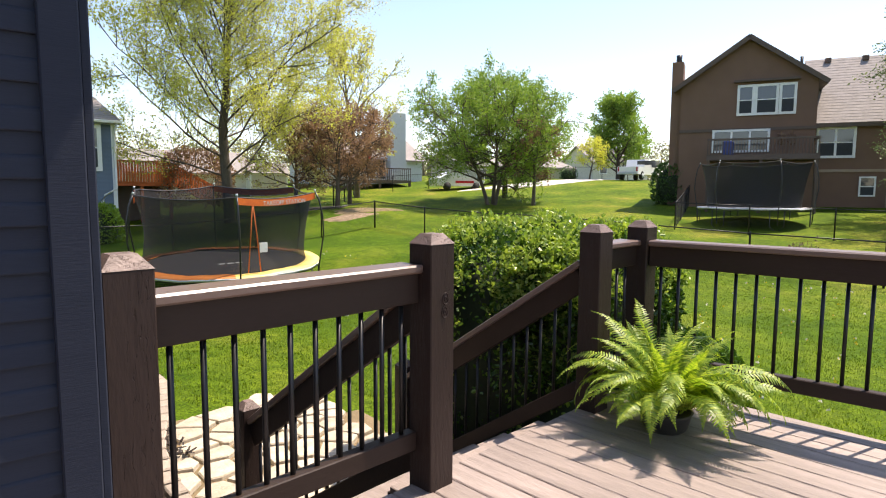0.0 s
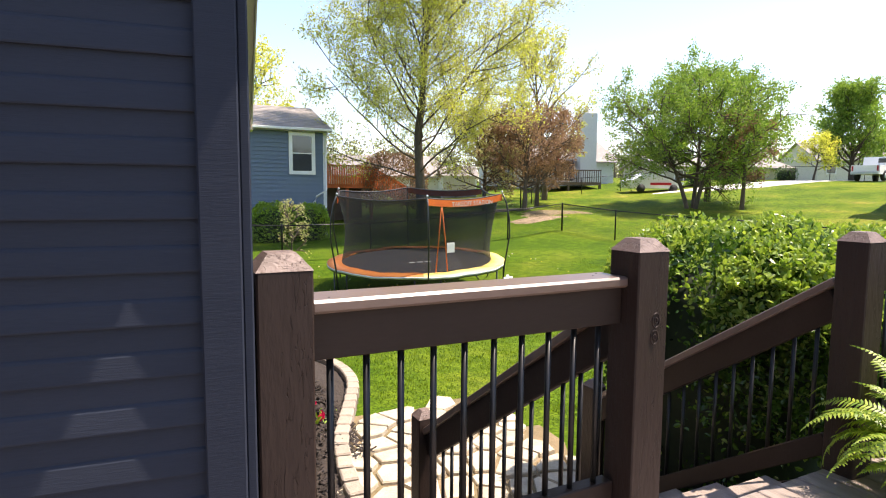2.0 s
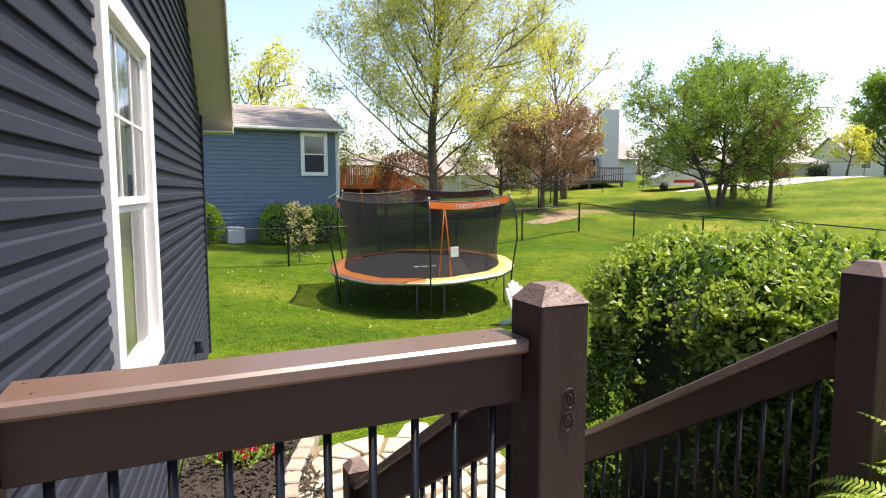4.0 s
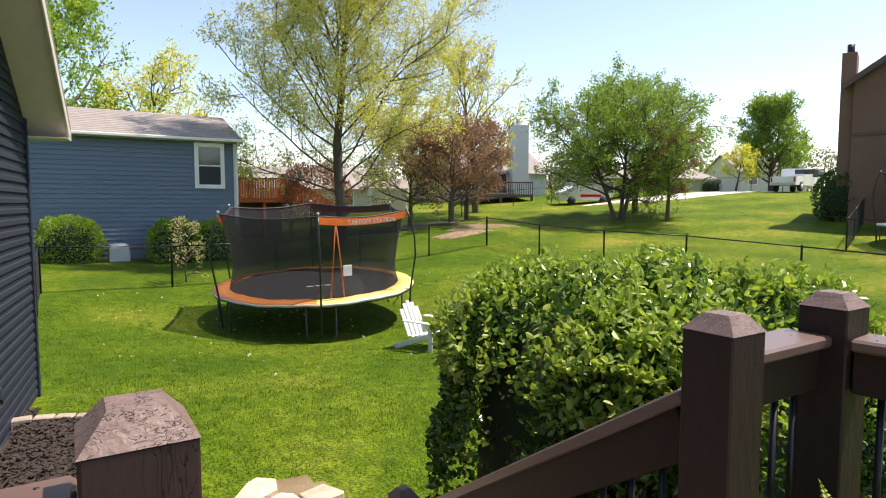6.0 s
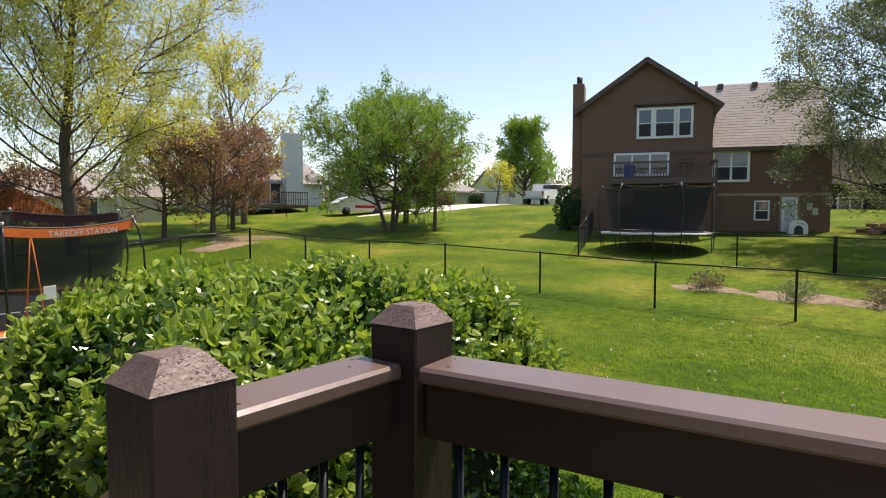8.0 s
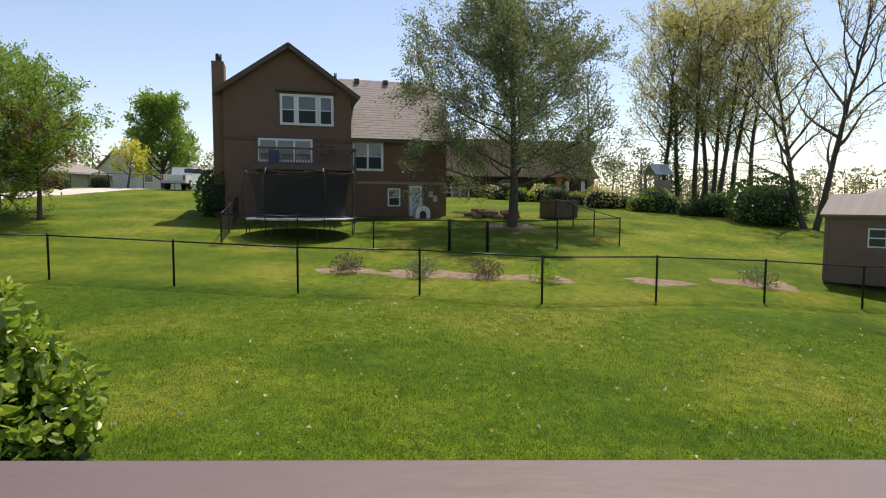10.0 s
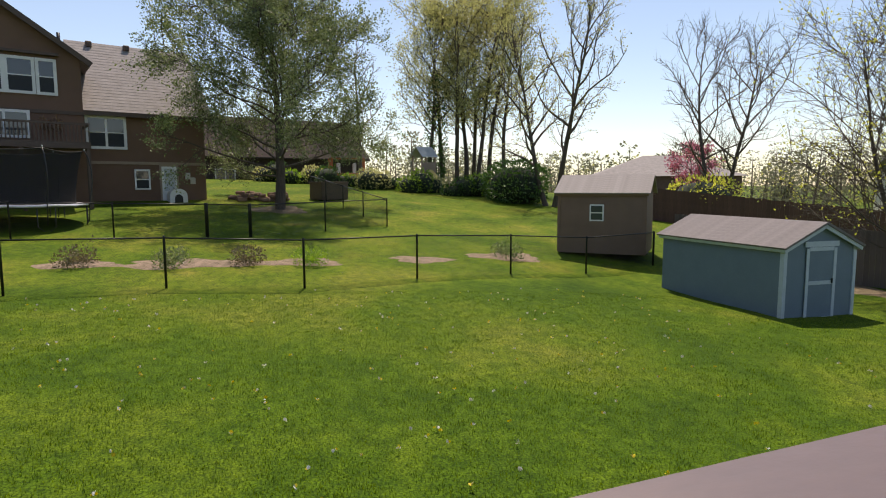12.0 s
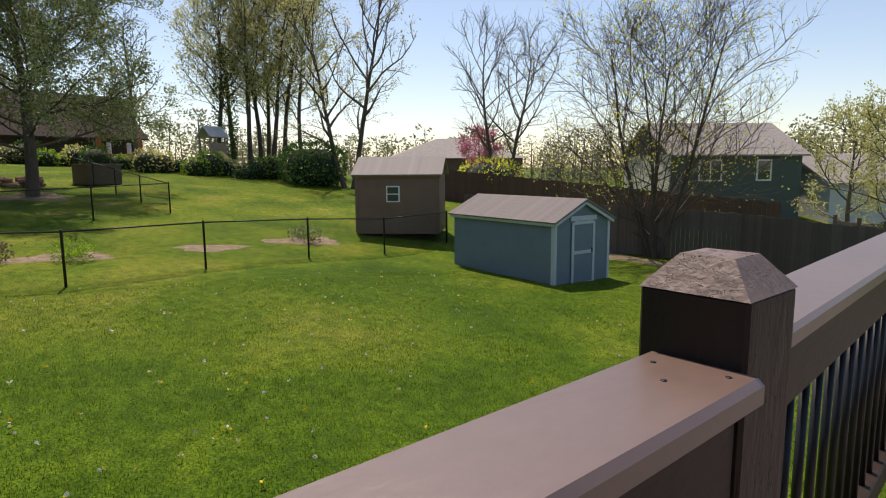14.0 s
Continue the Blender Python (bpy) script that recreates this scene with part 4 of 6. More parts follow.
def shrub(name, x, y, hx, hy, h, label, leaf, n=2200, size=0.07, seed=1, category="shrub", group="", z=None, core=True):
    ob = thing(name, spin(x, y, ground_z(x, y) if z is None else z), label, category, group)
    rng = np.random.default_rng(seed)
    if core:
        V, Fc, nu, nv = [], [], 14, 8
        for j in range(nv + 1):
            for i in range(nu):
                P, N = rounded_block(-math.pi + 2 * math.pi * i / nu, -math.pi / 2 + math.pi * j / nv, hx * 0.8, hy * 0.8, -0.3, h * 0.85, 2.4)
                V.append(P + N * 0.1 * noise.noise(P * 3))
        for j in range(nv):
            for i in range(nu):
                Fc.append((j * nu + i, j * nu + (i + 1) % nu, (j + 1) * nu + (i + 1) % nu, (j + 1) * nu + i))
        # same dark core, shade put in as colour behind the leaves
        put("shade_core", mesh_of("shade_core", V, Fc, L_HEDGECORE, True), ob)
    pts, nor = [], []
    for _ in range(n):
        P, N = rounded_block(rng.uniform(-math.pi, math.pi), math.asin(rng.uniform(-0.8, 1)), hx, hy, -0.3, h, 2.4)
        Q = P + N * (0.16 * min(hx, h) * noise.noise(P * 2.2 + Vector((seed, 0, 0))) - rng.exponential(0.06 if core else 0.25))
        if Q.z > 0:
            pts.append(Q), nor.append(N + Vector((0, 0, 0.4)))
    leaf_cloud("leaves", pts, nor, size, leaf, ob, seed)
    return ob


FLOWER = (1.24, 5.75)


_lobe = shrub("hedge", 4.9, 2.3, 0.62, 0.6, 1.42, "lower lobe of glossy evergreen hedge beside the deck corner", L_HEDGE, 17000, 0.043, 12, category="hedge")


def build_flowers():
    ob = thing("flower_plant", spin(FLOWER[0], FLOWER[1], ground_z(*FLOWER) + 0.06), "low crimson flowering plant on the mulch bed", "flowers")
    rng = np.random.default_rng(3)
    g = [(rng.normal(0, 0.13), rng.normal(0, 0.13), rng.uniform(0.0, 0.15)) for _ in range(350)]
    leaf_cloud("leaves", g, [(0, 0, 1)] * len(g), 0.05, L_BUSH, ob, 2)
    r = []
    for _ in range(40):
        c = np.array((rng.normal(0, 0.12), rng.normal(0, 0.12), rng.uniform(0.1, 0.2)))
        r += [tuple(c + rng.normal(0, 0.012, 3)) for _ in range(8)]
    leaf_cloud("blossoms", r, [(0, 0, 1)] * len(r), 0.035, L_ROSE, ob, 5, aspect=0.9)


build_flowers()


# ---------------------------------------------------------------- chain-link fences
def fence(pts, label, posts_each=3.3, h=1.2, r=0.03, mesh_step=0.075, top_r=0.021):
    ob = thing("chain_link_fence", spin(0, 0), label, "fence", "chain-link fences")
    marks = []
    for a, b in zip(pts, pts[1:]):
        d = math.hypot(b[0] - a[0], b[1] - a[1])
        n = max(1, round(d / posts_each))
        marks += [(a[0] + (b[0] - a[0]) * i / n, a[1] + (b[1] - a[1]) * i / n) for i in range(n)]
    marks.append(pts[-1])
    for x, y in marks:
        z = ground_z(x, y)
        corner = any(abs(x - p[0]) + abs(y - p[1]) < 0.01 for p in (pts[0], pts[-1]))
        V, Fc = [], []
        rr = r * (1.3 if corner else 1)
        add_tube(V, Fc, [Vector((x, y, z - 0.1)), Vector((x, y, z + h)), Vector((x, y, z + h + 0.05)), Vector((x, y, z + h + 0.06))], [rr, rr, rr * 0.9, rr * 0.3], 8)
        put("fence_post", mesh_of("fence_post", V, Fc, M_BLACK, True), ob)
    for (x0, y0), (x1, y1) in zip(marks, marks[1:]):
        a, b = Vector((x0, y0, ground_z(x0, y0))), Vector((x1, y1, ground_z(x1, y1)))
        V, Fc = [], []
        add_tube(V, Fc, [a + Vector((0, 0, h)), b + Vector((0, 0, h))], [top_r, top_r], 6)
        put("top_rail", mesh_of("top_rail", V, Fc, M_BLACK, True), ob)
        V, Fc = [], []
        L = (b - a).length
        n = int((L + h) / mesh_step)
        w = 0.0022
        nrm = Vector((-(b - a).y, (b - a).x, 0)).normalized() * w
        for sgn in (0, 1):
            for i in range(n):
                s0 = i * mesh_step - (h if not sgn else 0)
                ends = []
                for zz in (0.03, h):
                    s = s0 + zz if not sgn else s0 - zz
                    ends.append((s, zz))
                (sa, za), (sb, zb) = ends
                cl = []
                for s, zz, so, zo in ((sa, za, sb, zb), (sb, zb, sa, za)):
                    if s < 0:
                        f = (0 - s) / (so - s) if so != s else 0
                        s, zz = 0, zz + (zo - zz) * f
                    elif s > L:
                        f = (L - s) / (so - s) if so != s else 0
                        s, zz = L, zz + (zo - zz) * f
                    cl.append((s, zz))
                if abs(cl[0][0] - cl[1][0]) < 0.02 or min(cl[0][1], cl[1][1]) < 0 or max(cl[0][1], cl[1][1]) > h + 0.01:
                    continue
                p, q = (a.lerp(b, c[0] / L) + Vector((0, 0, c[1])) for c in cl)
                up = Vector((0, 0, w))
                k = len(V)
                V += [p + nrm, p - nrm, p + up, q + nrm, q - nrm, q + up]
                Fc += [(k, k + 1, k + 4, k + 3), (k + 1, k + 2, k + 5, k + 4), (k + 2, k, k + 3, k + 5)]
        put("wire_mesh", mesh_of("wire_mesh", V, Fc, M_BLACK), ob)
    return ob


fence([(16.94, 21.93), (17.55, 15.8), (18.26, 13.0), (18.28, 9.48), (18.22, 6.08), (18.72, 2.94), (18.45, -0.25), (19.55, -3.4), (20.42, -6.6), (20.9, -9.5), (21.9, -12.8)], "black chain-link fence across the back of the lawn")
fence([(16.94, 21.93), (4.1, 20.0), (0.9, 19.5)], "black chain-link fence behind the trampoline")
fence([(0.9, 19.5), (1.0, 10.4)], "black chain-link fence running back to the house corner")
fence([(34.2, 14.6), (25.6, 11.6), (26.6, 2.75)], "black chain-link fence round the neighbouring yard", mesh_step=0.11)
fence([(26.6, 1.2), (29.6, -4.5), (41.0, -2.0)], "black chain-link fence round the neighbouring yard", mesh_step=0.11)
fence([(26.6, 2.7), (26.6, 1.25)], "black chain-link gate in the neighbouring fence", mesh_step=0.11)
fence([(20.5, 30.5), (26.0, 36.0), (46.0, 33.0), (60.0, 27.0)], "black chain-link fence far up the slope", mesh_step=0.2)


# ---------------------------------------------------------------- garden things
def trampoline(m, R, ground_drop, label, pads, strap, net_h=1.85, bulge=0.22, poles=6):
    """Frame, legs, padded ring, mat, bowed poles and a net that runs straight from pole to pole at its top."""
    ob = thing("trampoline", m, label, "trampoline", "trampolines")
    n, a0, third = 72, radians(-98), 2 * math.pi / poles

    def flat(a):
        w = (a - a0) % third - third / 2
        return math.cos(third / 2) / math.cos(w)

    def ring(r0, r1, z0, z1, thick, mats, nm, label="", pick=None):
        V, Fc, idx = [], [], []
        for i in range(n):
            a = 6.28318 * i / n
            for r, z in ((r0, z0), (r1, z1), (r1, z1 - thick), (r0, z0 - thick)):
                V.append((r * math.cos(a), r * math.sin(a), z + 0.010 * math.sin(9 * a) + 0.006 * math.sin(23 * a)))
        for i in range(n):
            for k in range(4):
                a, b = 4 * i, 4 * ((i + 1) % n)
                Fc.append((a + k, a + (k + 1) % 4, b + (k + 1) % 4, b + k))
                idx.append(pick(360 * i / n) if pick else 0)
        return put(nm, mesh_of(nm, V, Fc, None, True, mats, idx), ob, None, label)
    ring(R - 0.36, R + 0.02, 0.02, 0.0, 0.03, pads, "safety_pad", "sun-faded padded ring, part orange and part yellow" if len(pads) > 1 else "sun-faded padded ring", (lambda d: 1 if 258 < d or d < 12 else 0) if len(pads) > 1 else None)
    ring(R + 0.022, R + 0.034, -0.012, -0.02, 0.045, [M_PALEGREY], "pad_skirt", "pale underside of the pad's hem")
    ring(R - 0.02, R + 0.02, -0.045, -0.045, 0.05, [M_TUBE], "frame")
    V = [((R - 0.34) * math.cos(6.28318 * i / n), (R - 0.34) * math.sin(6.28318 * i / n), z) for z in (-0.02, -0.03) for i in range(n)]
    jm = put("jumping_mat", mesh_of("jumping_mat", V, [tuple(range(n)), tuple(reversed(range(n, 2 * n)))] + [(i, n + i, n + (i + 1) % n, (i + 1) % n) for i in range(n)], M_MAT), ob)
    for k in range(3):
        box("mat_mark", (-0.22 + 0.22 * k, -0.35, -0.017), (0.16, 0.12, 0.003), M_PALEGREY, jm, 0, "small pale print")
    # net
    V, Fc, rows = [], [], 8
    for j in range(rows + 1):
        t = j / rows
        for i in range(n):
            a = 6.28318 * i / n
            f = flat(a)
            r = (R - 0.36) * (1 - t) + (R - 0.01) * f * t - 0.13 * math.sin(math.pi * t) * (1 - 0.6 * (f - 0.866) / 0.134)
            V.append((r * math.cos(a), r * math.sin(a), net_h * t - 0.09 * t * (1 - (f - 0.866) / 0.134) + 0.01 * math.sin(17 * a) * t))
    for j in range(rows):
        for i in range(n):
            Fc.append((j * n + i, j * n + (i + 1) % n, (j + 1) * n + (i + 1) % n, (j + 1) * n + i))
    put("safety_net", mesh_of("safety_net", V, Fc, M_NET, True), ob, None, "dark see-through mesh net")
    top = [Vector(((R - 0.01) * flat(a) * math.cos(a), (R - 0.01) * flat(a) * math.sin(a), net_h - 0.09 * (1 - (flat(a) - 0.866) / 0.134))) for a in [6.28318 * i / n for i in range(n + 1)]]
    tube("net_top_band", top, 0.017, M_MAT, ob, 6)
    for k in range(poles):
        a = a0 + third * k
        c, s = math.cos(a), math.sin(a)
        drop = -ground_drop
        pts = [((R + 0.04) * c, (R + 0.04) * s, drop + 0.25), ((R + 0.09) * c, (R + 0.09) * s, 0.0), ((R + bulge) * c, (R + bulge) * s, net_h * 0.42), ((R + bulge * 0.92) * c, (R + bulge * 0.92) * s, net_h * 0.66), ((R + bulge * 0.55) * c, (R + bulge * 0.55) * s, net_h * 0.88), (R * c, R * s, net_h + 0.04)]
        tube("pole", pts, 0.021, M_TUBE, ob)
        tube("pole_cap", [((R + 0.01) * c, (R + 0.01) * s, net_h + 0.02), (R * c, R * s, net_h + 0.075)], 0.026, M_PALEGREY, ob, 6)
        for d in (-0.13, 0.13):
            cc, ss = math.cos(a + d), math.sin(a + d)
            tube("leg", [(R * cc, R * ss, -0.05), (R * cc, R * ss, drop + 0.2), (R * math.cos(a + d * 0.3), R * math.sin(a + d * 0.3), drop + 0.02)], 0.02, M_TUBE, ob)
    if strap is not None:
        for k in (0, 2, 4):
            a, b = a0 + third * k, a0 + third * (k + 1)
            p, q = Vector((R * math.cos(a), R * math.sin(a), net_h - 0.015)), Vector((R * math.cos(b), R * math.sin(b), net_h - 0.015))
            out = Vector(((p + q).x, (p + q).y, 0)).normalized()
            V, N = [], 10
            for i in range(N + 1):
                f = i / N
                c = p.lerp(q, f) - Vector((0, 0, 0.09 * 4 * f * (1 - f)))
                V += [c + out * 0.012, c + out * 0.012 - Vector((0, 0, 0.155)), c + out * 0.004 - Vector((0, 0, 0.155)), c + out * 0.004]
            Fc = [(4 * i + w, 4 * i + (w + 1) % 4, 4 * i + 4 + (w + 1) % 4, 4 * i + 4 + w) for i in range(N) for w in range(4)]
            band = put("top_banner", mesh_of("top_banner", V, Fc, strap), ob, None, "orange band with worn pale lettering")
            if k == 0:
                txt = bpy.data.curves.new("lettering", "FONT")
                txt.body, txt.size, txt.align_x, txt.extrude = "TAKEOFF STATION", 0.155, "CENTER", 0.001
                txt.materials.append(M_PALEGREY)
                d = (q - p).normalized()
                c = p.lerp(q, 0.58) + out * 0.016 - Vector((0, 0, 0.225))
                put("lettering", txt, band, Matrix(((d.x, 0, out.x, c.x), (d.y, 0, out.y, c.y), (d.z, 1, 0, c.z), (0, 0, 0, 1))))
        # the door's zip straps
        for a in (-1.60, -1.46):
            tube("door_strap", [((R - 0.02) * flat(-1.54) * math.cos(-1.54), (R - 0.02) * flat(-1.54) * math.sin(-1.54), net_h - 0.13), ((R - 0.22) * math.cos((a - 1.54) / 2), (R - 0.22) * math.sin((a - 1.54) / 2), 0.9), ((R - 0.28) * math.cos(a), (R - 0.28) * math.sin(a), 0.04)], 0.014, strap, ob, 5)
        a = -1.42
        box("white_tag", (0, 0, 0), (0.2, 0.01, 0.24), M_WHITE, ob, 0.002, "white warning label", m=Matrix.Translation(((R - 0.27) * math.cos(a), (R - 0.27) * math.sin(a), 0.62)) @ pose(0, 0, 0, 0, 0, math.degrees(a) + 90))
    return ob


M_NET = bpy.data.materials.new("net_mesh")
M_NET.use_nodes = True
_n, _l = M_NET.node_tree.nodes, M_NET.node_tree.links
_t, _mx = _n.new("ShaderNodeBsdfTransparent"), _n.new("ShaderNodeMixShader")
_n["Principled BSDF"].inputs["Base Color"].default_value = (0.012, 0.012, 0.014, 1)
_n["Principled BSDF"].inputs["Roughness"].default_value = 0.8
_mx.inputs[0].default_value = 0.70
_l.new(_t.outputs[0], _mx.inputs[1]), _l.new(_n["Principled BSDF"].outputs[0], _mx.inputs[2])
_l.new(_mx.outputs[0], _n["Material Output"].inputs["Surface"])
trampoline(pose(6.78, 15.30, -0.64, 3.2, -1.6, -10), 2.40, 0.93, "large round trampoline with dark net and faded orange-yellow pad", [M_PADORANGE, M_PAD], M_ORANGE)
trampoline(pose(29.05, 9.55, 0.55, 0, 0, 20), 2.3, 0.95, "neighbour's round trampoline with dark net and blue-grey pad", [mat("blue_grey_pad", (0.55, 0.57, 0.64), (0.4, 0.42, 0.5), 0.5)], None, net_h=2.0)


def adirondack(m, label):
    ob = thing("garden_chair", m, label, "chair", "garden chairs")
    for i in range(5):
        x = -0.24 + 0.12 * i
        h = 0.72 - 0.05 * abs(i - 2) ** 1.6
        box("back_slat", (x, 0, h / 2), (0.105, 0.022, h), M_GREYPLASTIC, ob, 0.008, m=Matrix.Translation((0, 0.22, 0.24)) @ pose(0, 0, 0, -24, 0, x * 14))
    for i in range(5):
        box("seat_slat", (0, -0.28 + 0.11 * i, 0.36 - 0.028 * i), (0.54, 0.095, 0.022), M_GREYPLASTIC, ob, 0.006)
    for s in (-1, 1):
        box("arm", (s * 0.33, -0.05, 0.57), (0.13, 0.72, 0.025), M_GREYPLASTIC, ob, 0.01)
        box("front_leg", (s * 0.29, -0.33, 0.28), (0.03, 0.10, 0.56), M_GREYPLASTIC, ob, 0.006)
        box("rear_leg", (s * 0.27, 0.1, 0.2), (0.03, 0.95, 0.10), M_GREYPLASTIC, ob, 0.006, m=pose(0, 0, 0, -20, 0, 0))
    return ob


adirondack(spin(7.5, 11.1, ground_z(7.5, 11.1), 20), "weathered pale grey slatted garden chair on the lawn")


def gable_shed(name, m, L, W, H, rise, body, trim, roof, label, door=True, window=False, over=0.12):
    """Long side along +x, gable ends at x = 0 and L; the door is in the end at x = 0."""
    ob = thing(name, m, label, "shed", "garden sheds")
    for x0, nm in ((0, "end_wall"), (L - 0.06, "end_wall")):
        prism(nm, [(0, -0.25), (W, -0.25), (W, H), (W / 2, H + rise), (0, H)], 0.06, body, ob, m=Matrix.Translation((x0 + 0.06, 0, 0)) @ pose(0, 0, 0, 0, 0, 90))
    for y in (0.03, W - 0.03):
        box("side_wall", (L / 2, y, H / 2 - 0.125), (L - 0.124, 0.06, H + 0.25), body, ob, 0)
    run, sl = W / 2 + over, rise / (W / 2)
    for s in (-1, 1):
        ln = math.hypot(run, run * sl)
        mm = Matrix.Translation((0, W / 2, H + rise + 0.025)) @ pose(0, 0, 0, -s * math.degrees(math.atan(sl)), 0, 0)
        roofp = box("roof_slope", (L / 2, s * ln / 2, 0.012), (L + 0.3, ln, 0.045), roof, ob, 0.004, m=mm)
        rows = 8
        for i in range(rows):
            box("shingle_course", (0, 0, 0), (L + 0.31, ln / rows + 0.02, 0.012), roof, roofp, 0, m=Matrix.Translation((L / 2, s * (ln * (i + 0.5) / rows), 0.038 + 0.003 * (rows - i) / rows)))
        box("rake_board", (-0.10, s * ln / 2, -0.055), (0.03, ln, 0.09), trim, ob, 0.003, m=mm)
        box("eave_board", (L / 2, s * (ln - 0.015), -0.05), (L + 0.18, 0.03, 0.08), trim, ob, 0.003, m=mm)
    for x, y in ((-0.012, -0.012), (-0.012, W + 0.012), (L + 0.012, -0.012)):
        box("corner_trim", (x, y + (0.04 if y < 0 else -0.04), H / 2 - 0.1), (0.03, 0.10, H + 0.2), trim, ob, 0.003)
        box("corner_trim", (x + (0.05 if x < 0 else -0.05), y, H / 2 - 0.1), (0.10, 0.03, H + 0.2), trim, ob, 0.003)
    n = int(L / 0.41)
    for i in range(1, n):
        box("panel_groove", (L * i / n, -0.001, H / 2 - 0.1), (0.012, 0.006, H + 0.1), body, ob, 0)
    if door:
        dw, dh, dy = 0.86, 1.76, W * 0.5
        d = box("door", (-0.012, dy, dh / 2 - 0.08), (0.035, dw, dh), body, ob, 0.003)
        for nm, y, z, sy, sz in (("door_trim", dy - dw / 2, dh / 2 - 0.08, 0.09, dh), ("door_trim", dy + dw / 2, dh / 2 - 0.08, 0.09, dh), ("door_trim", dy, dh - 0.10, dw - 0.1, 0.09), ("door_trim", dy, -0.04, dw - 0.1, 0.09), ("door_trim", dy, dh * 0.48, dw - 0.1, 0.09), ("door_header", dy, dh + 0.02, dw + 0.2, 0.13)):
            box(nm, (-0.035, y, z), (0.02, sy, sz), trim, d if nm == "door_trim" else ob, 0.002)
        box("handle", (-0.06, dy - dw / 2 + 0.09, dh * 0.5), (0.03, 0.03, 0.12), M_BLACK, d, 0.004)
    return ob


SHED_Z = -2.02
gable_shed("garden_shed", spin(14.55, -11.0 - 2.25, SHED_Z, 1.5), 4.3, 2.25, 1.72, 0.52, M_SHED, M_LTRIM, M_ROOF, "slate-blue panel garden shed with pale trim and shingle roof")
k_shed = gable_shed("garden_shed", spin(24.1, -10.1, -1.12, -131), 3.2, 2.5, 2.02, 0.62, M_KSHED, M_KSHED, M_ROOF2, "plain brown garden shed with a small white window", door=False)
kw = box("shed_window", (1.45, -0.02, 1.28), (0.52, 0.04, 0.62), M_WHITE, k_shed, 0.004)
for _i in (-1, 1):
    box("pane", (1.45, -0.045, 1.28 + _i * 0.14), (0.42, 0.012, 0.24), M_GLASS, kw, 0)


# ---------------------------------------------------------------- neighbouring houses
def slope_roof(ob, x0, x1, y0, y1, z0, z1, material, over=0.0, thick=0.12, courses=0):
    """A roof slope that rises from y0 (z0) to y1 (z1)."""
    V = [(x0 - over, y0, z0), (x1 + over, y0, z0), (x1 + over, y1, z1), (x0 - over, y1, z1)]
    V += [(x, y, z - thick) for x, y, z in V]
    r = put("roof_slope", mesh_of("roof_slope", V, [(0, 1, 2, 3), (7, 6, 5, 4), (0, 4, 5, 1), (1, 5, 6, 2), (2, 6, 7, 3), (3, 7, 4, 0)], material), ob)
    for i in range(courses):
        a, b = i / courses, (i + 1.06) / courses
        b = min(b, 1)
        P = lambda f, dz: (y0 + (y1 - y0) * f, z0 + (z1 - z0) * f + dz)
        (ya, za), (yb, zb) = P(a, 0.018), P(b, 0.006)
        V = [(x0 - over, ya, za), (x1 + over, ya, za), (x1 + over, yb, zb), (x0 - over, yb, zb), (x0 - over, ya, za - 0.03), (x1 + over, ya, za - 0.03)]
        put("shingle_course", mesh_of("shingle_course", V, [(0, 1, 2, 3), (0, 4, 5, 1)], material), r)
    return r


def house_window(ob, x, z, w, h, y=0.0, cols=1, rows=2, trim=None, t=0.1):
    """A window on a wall that faces -y, its lower left corner at x, z."""
    win = box("window", (x + w / 2, y - 0.02, z + h / 2), (w, 0.05, h), M_GLASS, ob, 0)
    trim = trim or M_WHITE
    if rows == 2:
        for c in range(cols):
            # added dark panel: the lower pane is to mirror no sky
            box("lower_pane_panel", (x + w * (c + 0.5) / cols, y - 0.047, z + h * 0.26), (w / cols - t, 0.006, h * 0.48), M_DARKPANE, win, 0, "dark panel keeping sky reflection off the lower sash")
    for nm, cx, cz, sx, sz in (("frame", x, z + h / 2, t, h + t), ("frame", x + w, z + h / 2, t, h + t), ("frame", x + w / 2, z + h, w - t, t), ("sill", x + w / 2, z, w - t, t)):
        box(nm, (cx, y - 0.05, cz), (sx, 0.07, sz), trim, win, 0)
    for i in range(1, cols):
        box("mullion", (x + w * i / cols, y - 0.05, z + h / 2), (t * 0.8, 0.06, h - t), trim, win, 0)
    for i in range(1, rows):
        for c in range(cols):
            box("meeting_rail", (x + w * (c + 0.5) / cols, y - 0.045, z + h * i / rows), (w / cols - t * 0.9, 0.04, 0.05), trim, win, 0)
    return win


def clapboards(ob, x0, x1, z0, z1, material, step=0.15, y=0.0):
    V0 = [(0, -0.02, 0), (1, -0.02, 0), (1, 0.016, 1), (0, 0.016, 1), (0, 0.016, 0), (1, 0.016, 0)]
    me = mesh_of("clapboard", V0, [(0, 1, 2, 3), (4, 5, 1, 0)], material)
    n = int((z1 - z0) / step)
    for i in range(n):
        put("clapboard", me, ob, Matrix.Translation((x0, y - 0.018, z0 + i * step)) @ Matrix.Diagonal((x1 - x0, 1, step, 1)))


